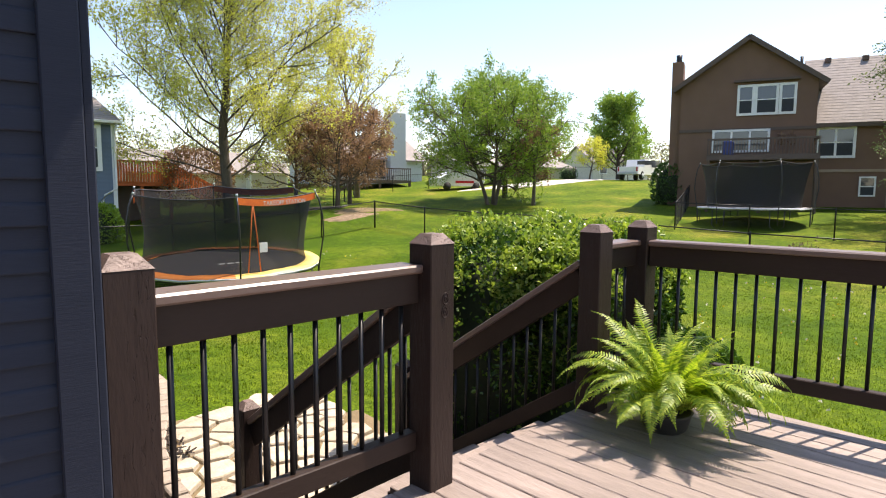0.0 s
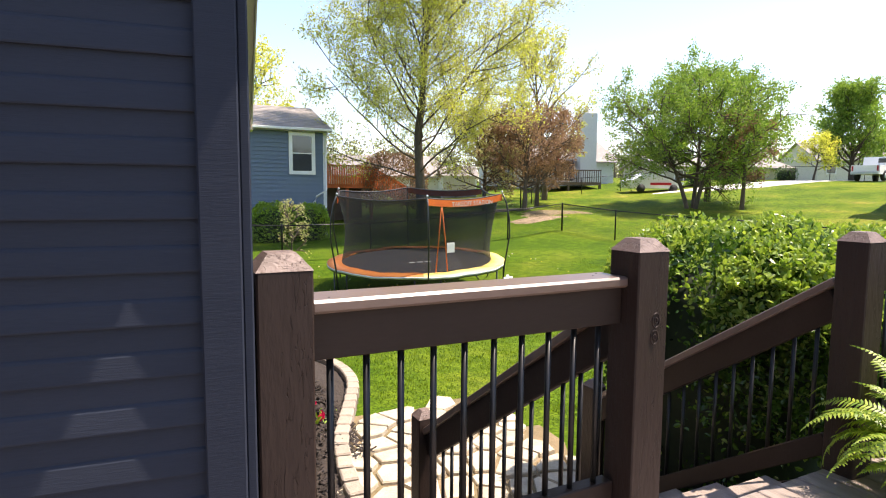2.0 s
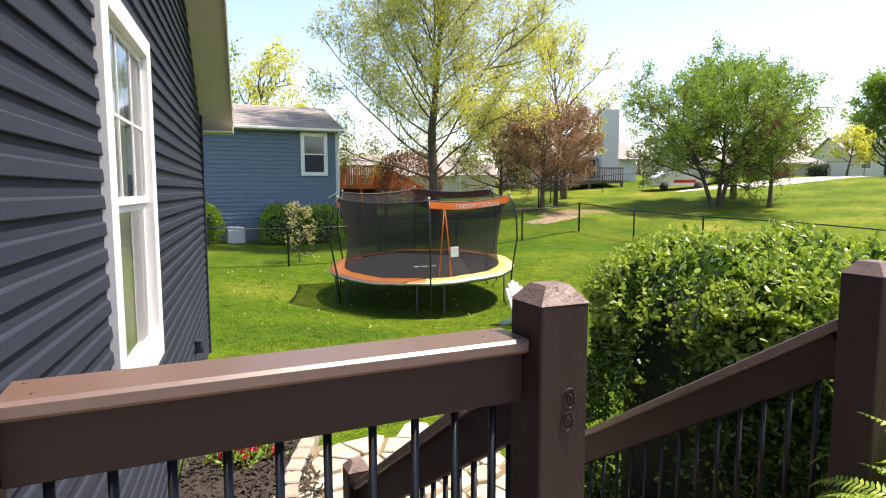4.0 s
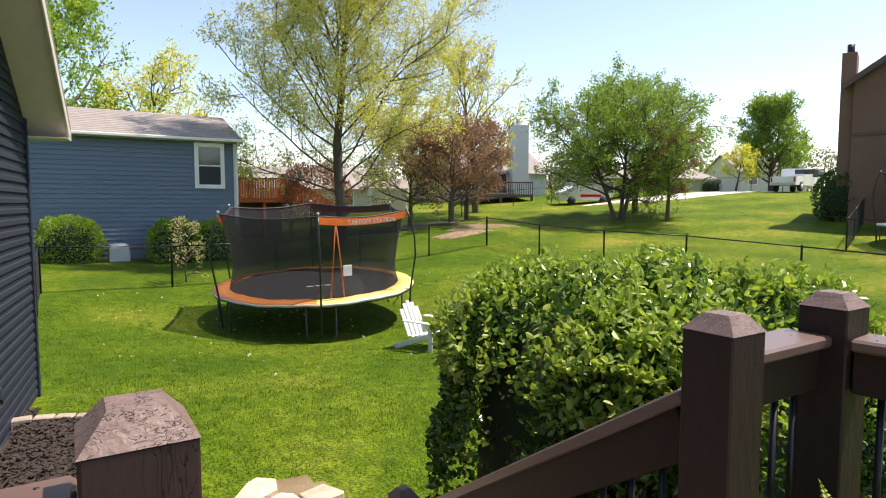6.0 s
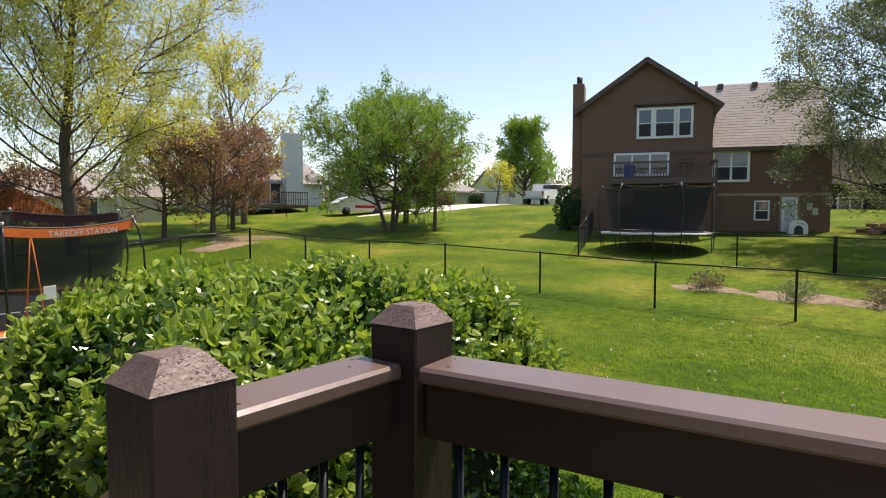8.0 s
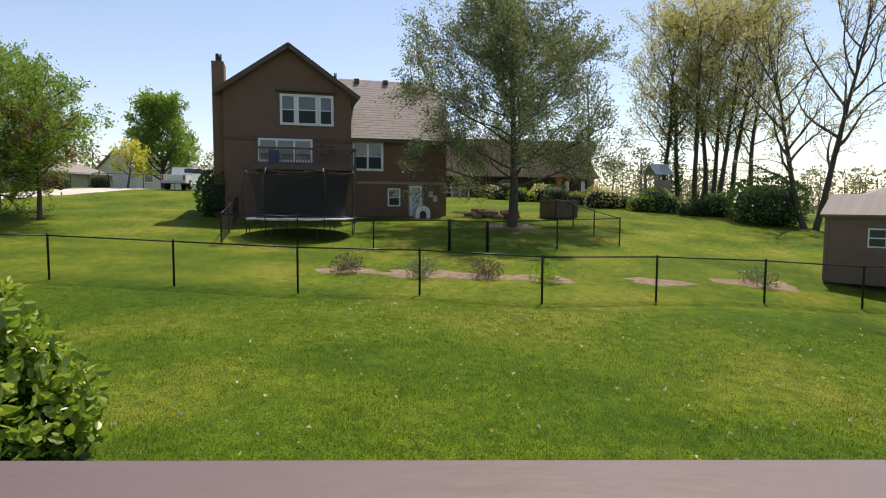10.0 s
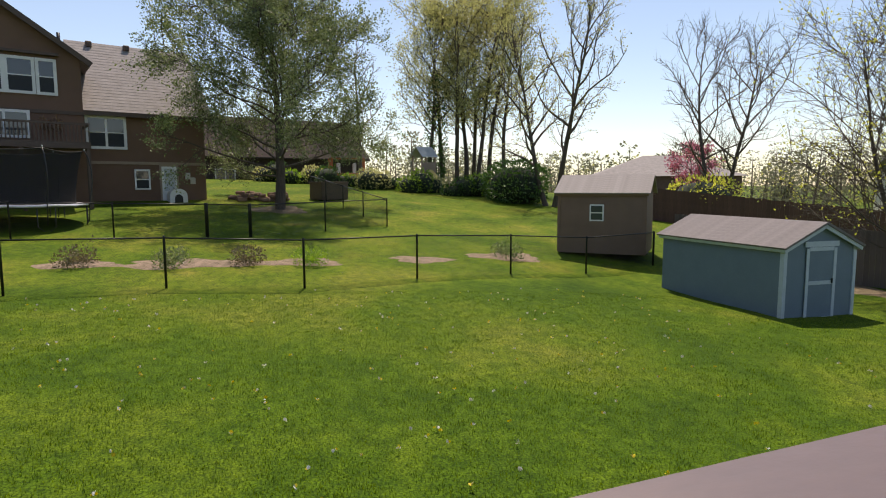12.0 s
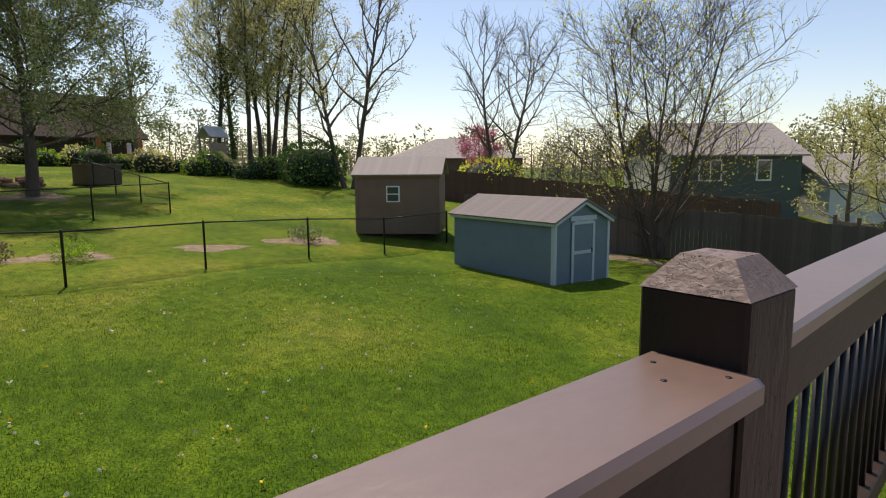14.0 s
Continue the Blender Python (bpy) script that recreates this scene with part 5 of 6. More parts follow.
def build_brown_house():
    ob = thing("brown_house", spin(33.35, 15.0, 0, -69.8), "two-storey brown house with gable, chimney and taupe shingle roof", "house")
    g = 0.2
    box("wall", (3.3, 3.0, (7.15 + g - 1) / 2), (6.6, 6.0, 7.15 - g + 1), M_BROWNSTUCCO, ob, 0)
    prism("gable_wall", [(0, 7.15), (6.6, 7.15), (3.3, 9.45)], 6.0, M_BROWNSTUCCO, ob)
    box("wing_wall", (9.4, 3.9, (4.75 + g - 1) / 2), (5.6, 6.6, 4.75 - g + 1), M_BROWNSTUCCO, ob, 0)
    for s in (-1, 1):
        ln, sl = math.hypot(3.75, 3.75 * 0.70), math.degrees(math.atan(0.70))
        mm = Matrix.Translation((3.3, 0, 9.52)) @ pose(0, 0, 0, 0, s * sl, 0)
        box("roof_slope", (s * ln / 2, 2.8, 0.0), (ln, 6.4, 0.12), M_ROOF2, ob, 0, m=mm)
        box("fascia", (s * ln / 2, -0.42, -0.06), (ln, 0.05, 0.24), M_BROWNTRIM, ob, 0, m=mm)
        box("soffit", (s * ln / 2, -0.2, -0.09), (ln, 0.4, 0.03), M_BROWNTRIM, ob, 0, m=mm)
    slope_roof(ob, 6.4, 12.6, 0.25, 4.9, 4.80, 8.95, M_ROOF2, 0, courses=24)
    slope_roof(ob, 6.4, 12.6, 9.5, 4.9, 4.80, 8.95, M_ROOF2)
    prism("wing_gable", [(0.6, 4.7), (9.3, 4.7), (4.9, 8.75)], 0.1, M_BROWNSTUCCO, ob, m=Matrix.Translation((12.25, 0, 0)) @ pose(0, 0, 0, 0, 0, 90))
    box("eave_fascia", (9.5, 0.22, 4.72), (6.3, 0.05, 0.22), M_BROWNTRIM, ob, 0)
    for x in (8.1, 9.9, 11.4):
        box("roof_vent", (x - 0.6, 4.6, 8.8), (0.3, 0.3, 0.3), M_BROWNTRIM, ob, 0.03)
    tube("roof_pipe", [(6.0, 2.5, 7.6), (6.0, 2.5, 8.75)], 0.08, M_BLACK, ob)
    for z, mm in ((4.62, M_BROWNTRIM), (7.0, M_BROWNTRIM)):
        if z < 5:
            box("belly_band", (3.3, -0.03, z), (6.64, 0.06, 0.16), mm, ob, 0)
    box("belly_band", (9.45, 0.57, 2.38), (5.5, 0.06, 0.14), M_TANBAND, ob, 0)
    box("wing_corner_board", (6.66, 0.56, 2.5), (0.14, 0.07, 4.4), M_BROWNTRIM, ob, 0)
    # chimney
    ch = box("chimney", (-0.25, 1.0, 4.1), (0.6, 1.4, 8.9), M_BROWNSTUCCO, ob, 0.01)
    tube("flue", [(-0.25, 1.0, 8.5), (-0.25, 1.0, 9.05)], 0.16, M_BLACK, ch)
    # upper triple window with its hood
    box("window_hood", (4.2, -0.12, 7.18), (3.1, 0.25, 0.12), M_BROWNTRIM, ob, 0)
    for x, w in ((2.9, 0.72), (3.75, 1.0), (4.9, 0.68)):
        house_window(ob, x, 5.42, w, 1.5, t=0.13)
    house_window(ob, 1.75, 3.45, 2.7, 1.12, cols=3, rows=1, t=0.12)
    house_window(ob, 6.75, 3.1, 1.65, 1.48, y=0.58, cols=2, rows=2, t=0.13)
    house_window(ob, 8.75, 1.08, 0.65, 0.95, y=0.58, rows=2, t=0.08)
    d = box("basement_door", (10.35, 0.55, 1.33), (0.72, 0.06, 1.8), M_WHITE, ob, 0.01)
    box("door_glass", (10.35, 0.51, 1.55), (0.5, 0.02, 1.15), M_PALEGREY, d, 0)
    box("door_frame", (10.35, 0.565, 1.36), (0.9, 0.04, 1.95), M_TANBAND, ob, 0)
    for x, z in ((11.5, 1.5), (11.25, 1.75)):
        box("meter_box", (x, 0.52, z), (0.25, 0.14, 0.35), M_CONC, ob, 0.02)
    # balcony
    bal = box("balcony_floor", (4.05, -1.1, 3.0), (5.1, 2.2, 0.2), M_BROWNTRIM, ob, 0.01)
    box("balcony_rail", (4.05, -2.15, 3.95), (5.1, 0.09, 0.09), M_BROWNTRIM, bal, 0)
    box("balcony_skirt", (4.05, -2.17, 3.02), (5.1, 0.05, 0.28), M_BROWNTRIM, bal, 0)
    for i in range(36):
        box("balcony_slat", (1.55 + 5.0 * i / 35, -2.15, 3.5), (0.05, 0.04, 0.86), M_BROWNTRIM, bal, 0)
    for x in (1.6, 4.05, 6.5):
        box("balcony_leg", (x, -2.05, 1.3), (0.14, 0.14, 3.3), M_BROWNTRIM, bal, 0)
    box("side_rail", (6.55, -1.1, 3.95), (0.09, 2.1, 0.09), M_BROWNTRIM, bal, 0)
    b = thing("plastic_slide", ob.matrix_world @ spin(2.5, -1.6, 3.1), "small blue plastic toy on the balcony", "toy")
    box("toy_body", (0, 0, 0.4), (0.55, 0.5, 0.8), M_BLUE, b, 0.08)
    for x in (5.0, 5.5):
        r = shrub("hanging_plant", 0, 0, 0.3, 0.3, 0.55, "dark hanging basket plant on the brown house", L_PLUM, 120, 0.12, 3, z=0, core=False)
        r.matrix_world = ob.matrix_world @ spin(x, -0.35, 3.75)
    # dog house
    dh = thing("dog_house", ob.matrix_world @ spin(10.55, -0.45, 0.28), "small white plastic dog house beside the basement door", "dog house")
    V, Fc, n = [], [], 9
    for y in (0, 0.8):
        V += [(-0.42, y, 0), (-0.42, y, 0.45)] + [(0.42 * -math.cos(math.pi * i / n), y, 0.45 + 0.36 * math.sin(math.pi * i / n)) for i in range(1, n)] + [(0.42, y, 0.45), (0.42, y, 0)]
    k = len(V) // 2
    put("shell", mesh_of("shell", V, [tuple(range(k)), tuple(reversed(range(k, 2 * k)))] + [(i, k + i, k + (i + 1) % k, (i + 1) % k) for i in range(k)], M_WHITE), dh)
    # black plate on the closed shell, for the dark inside of the opening
    V = [(0.2 * math.cos(math.pi * i / 8), -0.01, 0.3 + 0.22 * math.sin(math.pi * i / 8)) for i in range(9)] + [(-0.2, -0.01, 0.02), (0.2, -0.01, 0.02)]
    put("doorway_shade", mesh_of("doorway_shade", V + [(x, 0.02, z) for x, y, z in V], [tuple(range(11)), tuple(reversed(range(11, 22)))] + [(i, 11 + i, 11 + (i + 1) % 11, (i + 1) % 11) for i in range(11)], M_BLACK), dh)


build_brown_house()


def build_greyblue_house():
    ob = thing("grey_blue_house", spin(8.12, 29.0, 0, 0.0), "grey-blue clapboard house with a taupe shingle roof", "house")
    box("wall", (-7.0, 3.56, 1.4), (13.9, 7.1, 5.3), M_GREYBLUE, ob, 0)
    clapboards(ob, -14.0, 0.0, -1.3, 4.08, M_GREYBLUE, 0.19)
    box("corner_board", (-0.07, -0.03, 1.4), (0.16, 0.05, 5.2), M_WHITE, ob, 0, "pale corner board")
    slope_roof(ob, -14.2, 0.2, -0.42, 3.6, 4.12, 5.62, M_ROOF2, 0, courses=14)
    slope_roof(ob, -14.2, 0.2, 7.6, 3.6, 4.12, 5.62, M_ROOF2)
    box("gutter", (-7.0, -0.47, 4.10), (14.4, 0.11, 0.12), M_WHITE, ob, 0.02)
    box("soffit", (-7.0, -0.2, 4.03), (14.3, 0.4, 0.03), M_WHITE, ob, 0)
    prism("gable_wall", [(0, 4.0), (7.1, 4.0), (3.55, 5.5)], 0.1, M_GREYBLUE, ob, m=Matrix.Translation((-0.02, 0.02, 0)) @ pose(0, 0, 0, 0, 0, 90))
    house_window(ob, -1.72, 2.08, 1.08, 1.82, y=-0.03, rows=2, t=0.17)
    for s in (0.25, 0.75):
        box("window_grid", (-1.72 + 1.08 / 2, -0.06, 2.08 + 1.82 * s), (0.9, 0.02, 0.03), M_PALEGREY, ob, 0)
    box("window_grid", (-1.18, -0.06, 2.99), (0.03, 0.02, 1.6), M_PALEGREY, ob, 0)
    tube("downspout", [(-0.02, -0.45, 4.05), (-0.05, -0.12, 3.7), (-0.05, -0.10, 1.25), (-0.5, -0.1, 0.95), (-0.62, -0.1, 0.7), (-0.62, -0.1, -1.0)], 0.06, M_WHITE, ob, 6)
    box("roof_vent", (-6.6, 2.7, 5.45), (0.4, 0.35, 0.22), M_BROWNTRIM, ob, 0.03)
    ac = thing("air_conditioner", spin(3.25, 28.2, ground_z(3.25, 28.2)), "pale round-topped air conditioner beside the house wall", "air conditioner")
    box("cabinet", (0, 0, 0.32), (0.75, 0.75, 0.64), M_PALEGREY, ac, 0.05)
    for i in range(8):
        box("grille_slat", (0, -0.38, 0.1 + 0.065 * i), (0.68, 0.015, 0.018), M_CONC, ac, 0)
    V, Fc = [], []
    add_tube(V, Fc, [Vector((0, 0, 0.64)), Vector((0, 0, 0.70)), Vector((0, 0, 0.74))], [0.38, 0.36, 0.2], 16)
    put("fan_top", mesh_of("fan_top", V, Fc, M_WHITE, True), ac)


build_greyblue_house()


def build_red_deck():
    ob = thing("cedar_deck", spin(8.9, 32.2, 0.35, 8), "red-stained cedar deck with a stair beside the grey-blue house", "deck")
    box("deck_platform", (1.4, 2.0, 1.15), (3.0, 4.0, 0.22), M_REDWOOD, ob, 0.01)
    box("top_rail", (1.4, 0.02, 2.28), (3.0, 0.12, 0.08), M_REDWOOD, ob, 0)
    for i in range(22):
        box("slat", (-0.05 + 2.9 * i / 21, 0.0, 1.75), (0.10, 0.04, 1.0), M_REDWOOD, ob, 0)
    for i in range(17):
        x = 2.95 + 2.4 * i / 16
        box("stair_slat", (x, 0.0, 1.72 - 1.15 * i / 16), (0.11, 0.04, 0.95), M_REDWOOD, ob, 0)
    for dz in (2.22, 1.2):
        box("stair_rail", (1.33, 0, 0), (2.68, 0.1, 0.12), M_REDWOOD, ob, 0, m=Matrix.Translation((2.9, 0.02, dz)) @ pose(0, 0, 0, 0, 25.6, 0))
    for x in (0, 1.4, 2.9):
        box("leg", (x, 0.1, 0.1), (0.14, 0.14, 2.2), M_REDWOOD, ob, 0)
    # plain dark sheet put in for the shade beneath the platform
    box("underdeck_shade", (1.4, 1.2, 0.1), (2.9, 0.1, 1.9), M_BROWNTRIM, ob, 0)


build_red_deck()


def plain_house(name, m, L, W, H, rise, body, roof, label, wins=(), hip=False, base=-1.5):
    """A house with a ridge along its length; its front faces -y."""
    ob = thing(name, m, label, "house", "houses beyond the yards")
    box("wall", (L / 2, W / 2, (H + base) / 2), (L, W, H - base), body, ob, 0)
    if hip:
        o, c = 0.5, W / 2
        V = [(-o, -o, H), (L + o, -o, H), (L + o, W + o, H), (-o, W + o, H), (c, c, H + rise), (L - c, c, H + rise)]
        put("roof", mesh_of("roof", V, [(0, 1, 5, 4), (1, 2, 5), (2, 3, 4, 5), (3, 0, 4), (3, 2, 1, 0)], roof), ob)
    else:
        slope_roof(ob, 0, L, -0.4, W / 2, H - 0.1, H + rise, roof, 0.35)
        slope_roof(ob, 0, L, W + 0.4, W / 2, H - 0.1, H + rise, roof, 0.35)
        for x in (0.0, L - 0.12):
            prism("gable_wall", [(0, H - 0.05), (W, H - 0.05), (W / 2, H + rise - 0.1)], 0.12, body, ob, m=Matrix.Translation((x + 0.12, 0, 0)) @ pose(0, 0, 0, 0, 0, 90))
    for x, z, w, h in wins:
        house_window(ob, x, z, w, h, y=-0.01, cols=max(1, round(w / 0.9)), rows=1, t=0.1)
    return ob


# pale house with its tall chimney, garage and deck behind the green tree
wh = plain_house("pale_house", spin(27.5, 42.5, 1.0, -14), 9.5, 9, 3.0, 2.3, M_PALEGREY, M_ROOF2, "pale grey house with a tall chimney and raised deck", [(1.0, 1.4, 1.6, 1.4), (4.0, 1.2, 1.8, 1.9)])
ch = box("chimney", (6.6, -0.5, 3.3), (1.5, 1.0, 7.2), M_PALEGREY, wh, 0.02)
tube("flue", [(6.6, -0.5, 6.9), (6.6, -0.5, 7.4)], 0.2, M_CONC, ch)
dk = box("deck_platform", (3.6, -2.2, 0.95), (5.6, 3.2, 0.22), M_BROWNTRIM, wh, 0)
box("deck_rail", (3.6, -3.75, 2.0), (5.6, 0.09, 0.09), M_BROWNTRIM, dk, 0)
for _i in range(30):
    box("deck_slat", (0.85 + 5.5 * _i / 29, -3.75, 1.5), (0.05, 0.04, 0.95), M_BROWNTRIM, dk, 0)
for _x in (0.9, 3.6, 6.3):
    box("deck_leg", (_x, -3.7, -0.2), (0.16, 0.16, 2.2), M_BROWNTRIM, dk, 0)
um = thing("closed_umbrella", wh.matrix_world @ spin(3.4, -2.0, 1.06), "closed red sun umbrella on the raised deck", "umbrella")
tube("pole", [(0, 0, 0), (0, 0, 2.6)], 0.03, M_WHITE, um)
tube("canopy", [(0, 0, 1.1), (0, 0, 1.4), (0, 0, 2.2), (0, 0, 2.6)], [0.16, 0.2, 0.1, 0.03], M_RED, um, 10)
plain_house("pale_house", spin(41.0, 38.8, 1.4, -16), 13, 7, 2.3, 1.0, M_CREAM, M_ROOF2, "long cream garage wing with white doors", [(1.2, -0.2, 2.6, 2.1), (5.0, -0.2, 2.6, 2.1)])
plain_house("tan_house", spin(72.0, 44.0, 3.0, -25), 9, 8, 2.4, 2.3, M_CREAM, M_ROOF2, "distant tan house with a low roof", [(1, 0.7, 1.2, 1.2), (5, 0.7, 1.2, 1.2)])
plain_house("tan_house", spin(14.0, 47.0, 0.2, -10), 9, 8, 2.4, 1.8, M_CREAM, M_ROOF2, "cream house half hidden behind the trees", [(2, 1, 1.2, 1.3), (6, 1, 1.2, 1.3)])
gable_shed("garden_shed", spin(20.2, 40.5, 0.55, -20), 2.6, 2.4, 1.9, 0.7, M_CREAM, M_WHITE, M_ROOF2, "small cream shed beyond the trees", door=False)
plain_house("dark_house", spin(54.0, 6.5, 0.1, -75), 15, 9, 3.6, 3.6, M_DARKROOF, M_DARKROOF, "dark brown house behind the spreading tree", [(2, 1.2, 1.5, 1.3), (6, 1.2, 1.5, 1.3), (9.5, 1.2, 1.5, 1.3)])
plain_house("brick_house", spin(57.5, -31.5, -0.4, -115), 14, 11, 2.5, 2.3, mat("dark_brick", (0.16, 0.10, 0.085), (0.12, 0.075, 0.065), 0.85, scale=3, fine=30), M_ROOF2, "low brick house with a broad hipped roof", [(3.2, 0.7, 0.9, 1.2), (8.5, 0.7, 0.9, 1.2)], hip=True)
gh = plain_house("green_house", spin(28.6, -37.0, -1.4, -122), 9.5, 9, 3.4, 2.4, M_GREENSIDE, M_ROOF2, "green and cream house seen through bare branches", [(6.2, 1.5, 1.0, 1.4), (2.0, 1.5, 1.6, 1.4)])
box("cream_side", (-0.03, 4.5, 1.0), (0.06, 8.9, 4.7), M_CREAM, gh, 0)
plain_house("grey_house", spin(22.0, -46.0, -2.0, -120), 7, 8, 2.0, 2.0, M_PALEGREY, M_ROOF2, "pale house roof beyond the wooden fence")


# ---------------------------------------------------------------- wooden fences
def board_fence(pts, h, material, label, step=0.145):
    ob = thing("wooden_fence", spin(0, 0), label, "fence", "wooden fences")
    bm = bmesh.new()
    add_box(bm, (0, 0, 0.5), (step - 0.003, 0.022, 1.0), 0)
    me = bpy.data.meshes.new("fence_board")
    bm.to_mesh(me)
    bm.free()
    me.materials.append(material)
    rng = random.Random(3)
    for (x0, y0), (x1, y1) in zip(pts, pts[1:]):
        d = math.hypot(x1 - x0, y1 - y0)
        n, ang = int(d / step), math.degrees(math.atan2(y1 - y0, x1 - x0))
        for i in range(n):
            x, y = x0 + (x1 - x0) * (i + 0.5) / n, y0 + (y1 - y0) * (i + 0.5) / n
            put("fence_board", me, ob, spin(x, y, ground_z(x, y) - 0.05, ang) @ Matrix.Diagonal((1, 1, h + 0.05 + rng.uniform(-0.02, 0.02), 1)))


board_fence([(22.6, -14.2), (14.0, -19.4), (6.0, -18.4)], 1.75, M_FENCEWOOD, "weathered grey-brown wooden board fence in shade")
board_fence([(34.0, -19.5), (25.5, -25.0), (17.5, -29.5)], 1.8, M_REDFENCE, "dark red-brown wooden board fence", 0.2)


def rail_fence():
    ob = thing("wooden_fence", spin(0, 0), "weathered horizontal rail fence beyond the lawn", "fence", "wooden fences")
    a, b = Vector((15.5, -30.5, 0)), Vector((9.5, -27.5, 0))
    n = 5
    for i in range(n + 1):
        p = a.lerp(b, i / n)
        box("fence_post", (p.x, p.y, ground_z(p.x, p.y) + 0.7), (0.13, 0.13, 1.5), M_FENCEWOOD, ob, 0)
    for i in range(n):
        p, q = a.lerp(b, i / n), a.lerp(b, (i + 1) / n)
        for z in (0.3, 0.7, 1.1):
            c = (p + q) / 2
            box("fence_rail", (0, 0, 0), ((q - p).length, 0.05, 0.2), M_FENCEWOOD, ob, 0, m=spin(c.x, c.y, ground_z(c.x, c.y) + z, math.degrees(math.atan2((q - p).y, (q - p).x))))


rail_fence()


# ---------------------------------------------------------------- trees
tree("yellow_tree", 12.6, 27.6, 14.5, 6.9, "tall spreading tree in fresh yellow-green spring leaf", L_YELLOW, 145000, 0.10, trunk_r=0.29, clear=0.14, spread_low=0.9, jit=1.7, limbs=44, subs=9, twigs=6, seed=3, upright=0.8, leaf2=L_OLIVE, limb_r=0.20, twig_r=0.007, sub_r=0.020)
tree("yellow_tree", 25.2, 34.5, 10.5, 4.0, "half-bare tree with yellow spring buds", L_YELLOW, 9500, 0.15, bark=M_PALEBARK, trunk_r=0.22, clear=0.2, limbs=22, subs=6, twigs=4, seed=5, upright=0.9, leaf2=L_OLIVE, jit=0.8, twig_r=0.014)
tree("yellow_tree", 5.0, 38.5, 9.0, 4.0, "yellow-green tree behind the grey-blue house", L_YELLOW, 6000, 0.16, trunk_r=0.25, limbs=14, seed=15, upright=0.6)
tree("plum_tree", 17.45, 29.7, 4.4, 3.2, "small tree in mixed olive and red-brown spring leaf", L_OLIVE, 11000, 0.12, trunk_r=0.15, clear=0.28, limbs=18, subs=7, seed=7, upright=0.5, group="red-leaved trees", leaf2=L_PLUM, jit=0.8)
tree("plum_tree", 18.5, 27.2, 4.3, 2.9, "small tree with red-brown spring leaves", L_PLUM, 12000, 0.12, trunk_r=0.15, clear=0.22, limbs=18, subs=7, seed=8, upright=0.6, group="red-leaved trees", lean=0.05)
tree("plum_tree", 22.5, 31.6, 4.8, 3.1, "small tree with red-brown spring leaves", L_PLUM, 9000, 0.14, trunk_r=0.16, clear=0.25, limbs=12, seed=9, upright=0.6, group="red-leaved trees")
shrub("red_shrub", 13.2, 33.0, 2.0, 1.4, 3.3, "large red-brown shrub beside the cedar deck", L_PLUM, 7000, 0.14, 4, z=0.2, core=False)
tree("green_tree", 28.2, 24.5, 7.2, 4.5, "broad rounded tree in fresh green leaf", L_GREEN, 46000, 0.125, trunk_r=0.2, clear=0.2, stems=3, limbs=15, subs=8, twigs=5, seed=12, upright=0.45, limb_r=0.35, spread_low=0.85)
tree("green_tree", 31.5, 26.2, 7.4, 3.8, "green tree behind the broad one", L_GREEN, 16000, 0.15, trunk_r=0.2, clear=0.2, limbs=14, subs=6, seed=13, upright=0.6)
tree("plum_tree", 29.4, 22.2, 4.8, 1.8, "small sparse red-brown tree on the slope", L_PLUM, 5000, 0.12, trunk_r=0.13, clear=0.3, limbs=10, seed=14, upright=0.7, group="red-leaved trees")
tree("round_tree", 55.4, 31.0, 6.6, 3.9, "dense rounded green tree on the hill", L_GREEN, 20000, 0.22, trunk_r=0.25, clear=0.06, limbs=26, subs=6, seed=16, upright=1.1)
tree("young_tree", 50.0, 31.0, 3.6, 1.6, "young yellow-green tree on the hill", L_YELLOW, 2500, 0.16, trunk_r=0.1, clear=0.25, limbs=10, seed=17, upright=0.6)
tree("silver_tree", 34.6, 0.0, 10.4, 6.0, "large spreading tree with sparse grey-green leaves", L_SILVER, 90000, 0.115, trunk_r=0.27, clear=0.17, limbs=36, subs=9, twigs=6, seed=19, upright=0.58, limb_r=0.26, spread_low=1.0, jit=1.3, twig_r=0.009, sub_r=0.022)
for _k, (_x, _y, _h) in enumerate(((52.2, -12.6, 13), (52.8, -13.9, 15.5), (51.0, -14.6, 15), (52.4, -15.8, 16), (50.4, -16.2, 15), (51.3, -17.4, 16), (49.8, -18.4, 14.5), (53.5, -17.0, 15))):
    tree("tall_tree", _x, _y, _h, 4.7, "tall slender tree with thin olive spring leaf", L_OLIVE, 6500, 0.16, trunk_r=0.22, clear=0.28, limbs=16, subs=6, twigs=4, seed=30 + _k, upright=1.05, jit=1.6, limb_r=0.3, group="tall trees in the grove", lean=0.08 * math.sin(_k * 2.3), twig_r=0.014)
shrub("ivy", 52.0, -13.1, 0.9, 0.9, 9.5, "dark ivy climbing a grove trunk", L_DARK, 2200, 0.2, 9, category="ivy", core=False)
tree("tall_tree", 37.9, -16.6, 13.2, 4.2, "tall sparse tree forking near the ground", L_OLIVE, 5000, 0.12, trunk_r=0.25, clear=0.25, stems=2, limbs=15, subs=6, twigs=5, seed=41, upright=1.1, twig_r=0.010)
tree("bare_tree", 32.6, -24.8, 11.8, 4.3, "bare leafless tree with fine upright branches", None, trunk_r=0.20, clear=0.22, stems=2, limbs=15, subs=7, twigs=5, seed=43, upright=1.05, twig_r=0.011, tip_r=0.016, sub_r=0.019, limb_r=0.36)
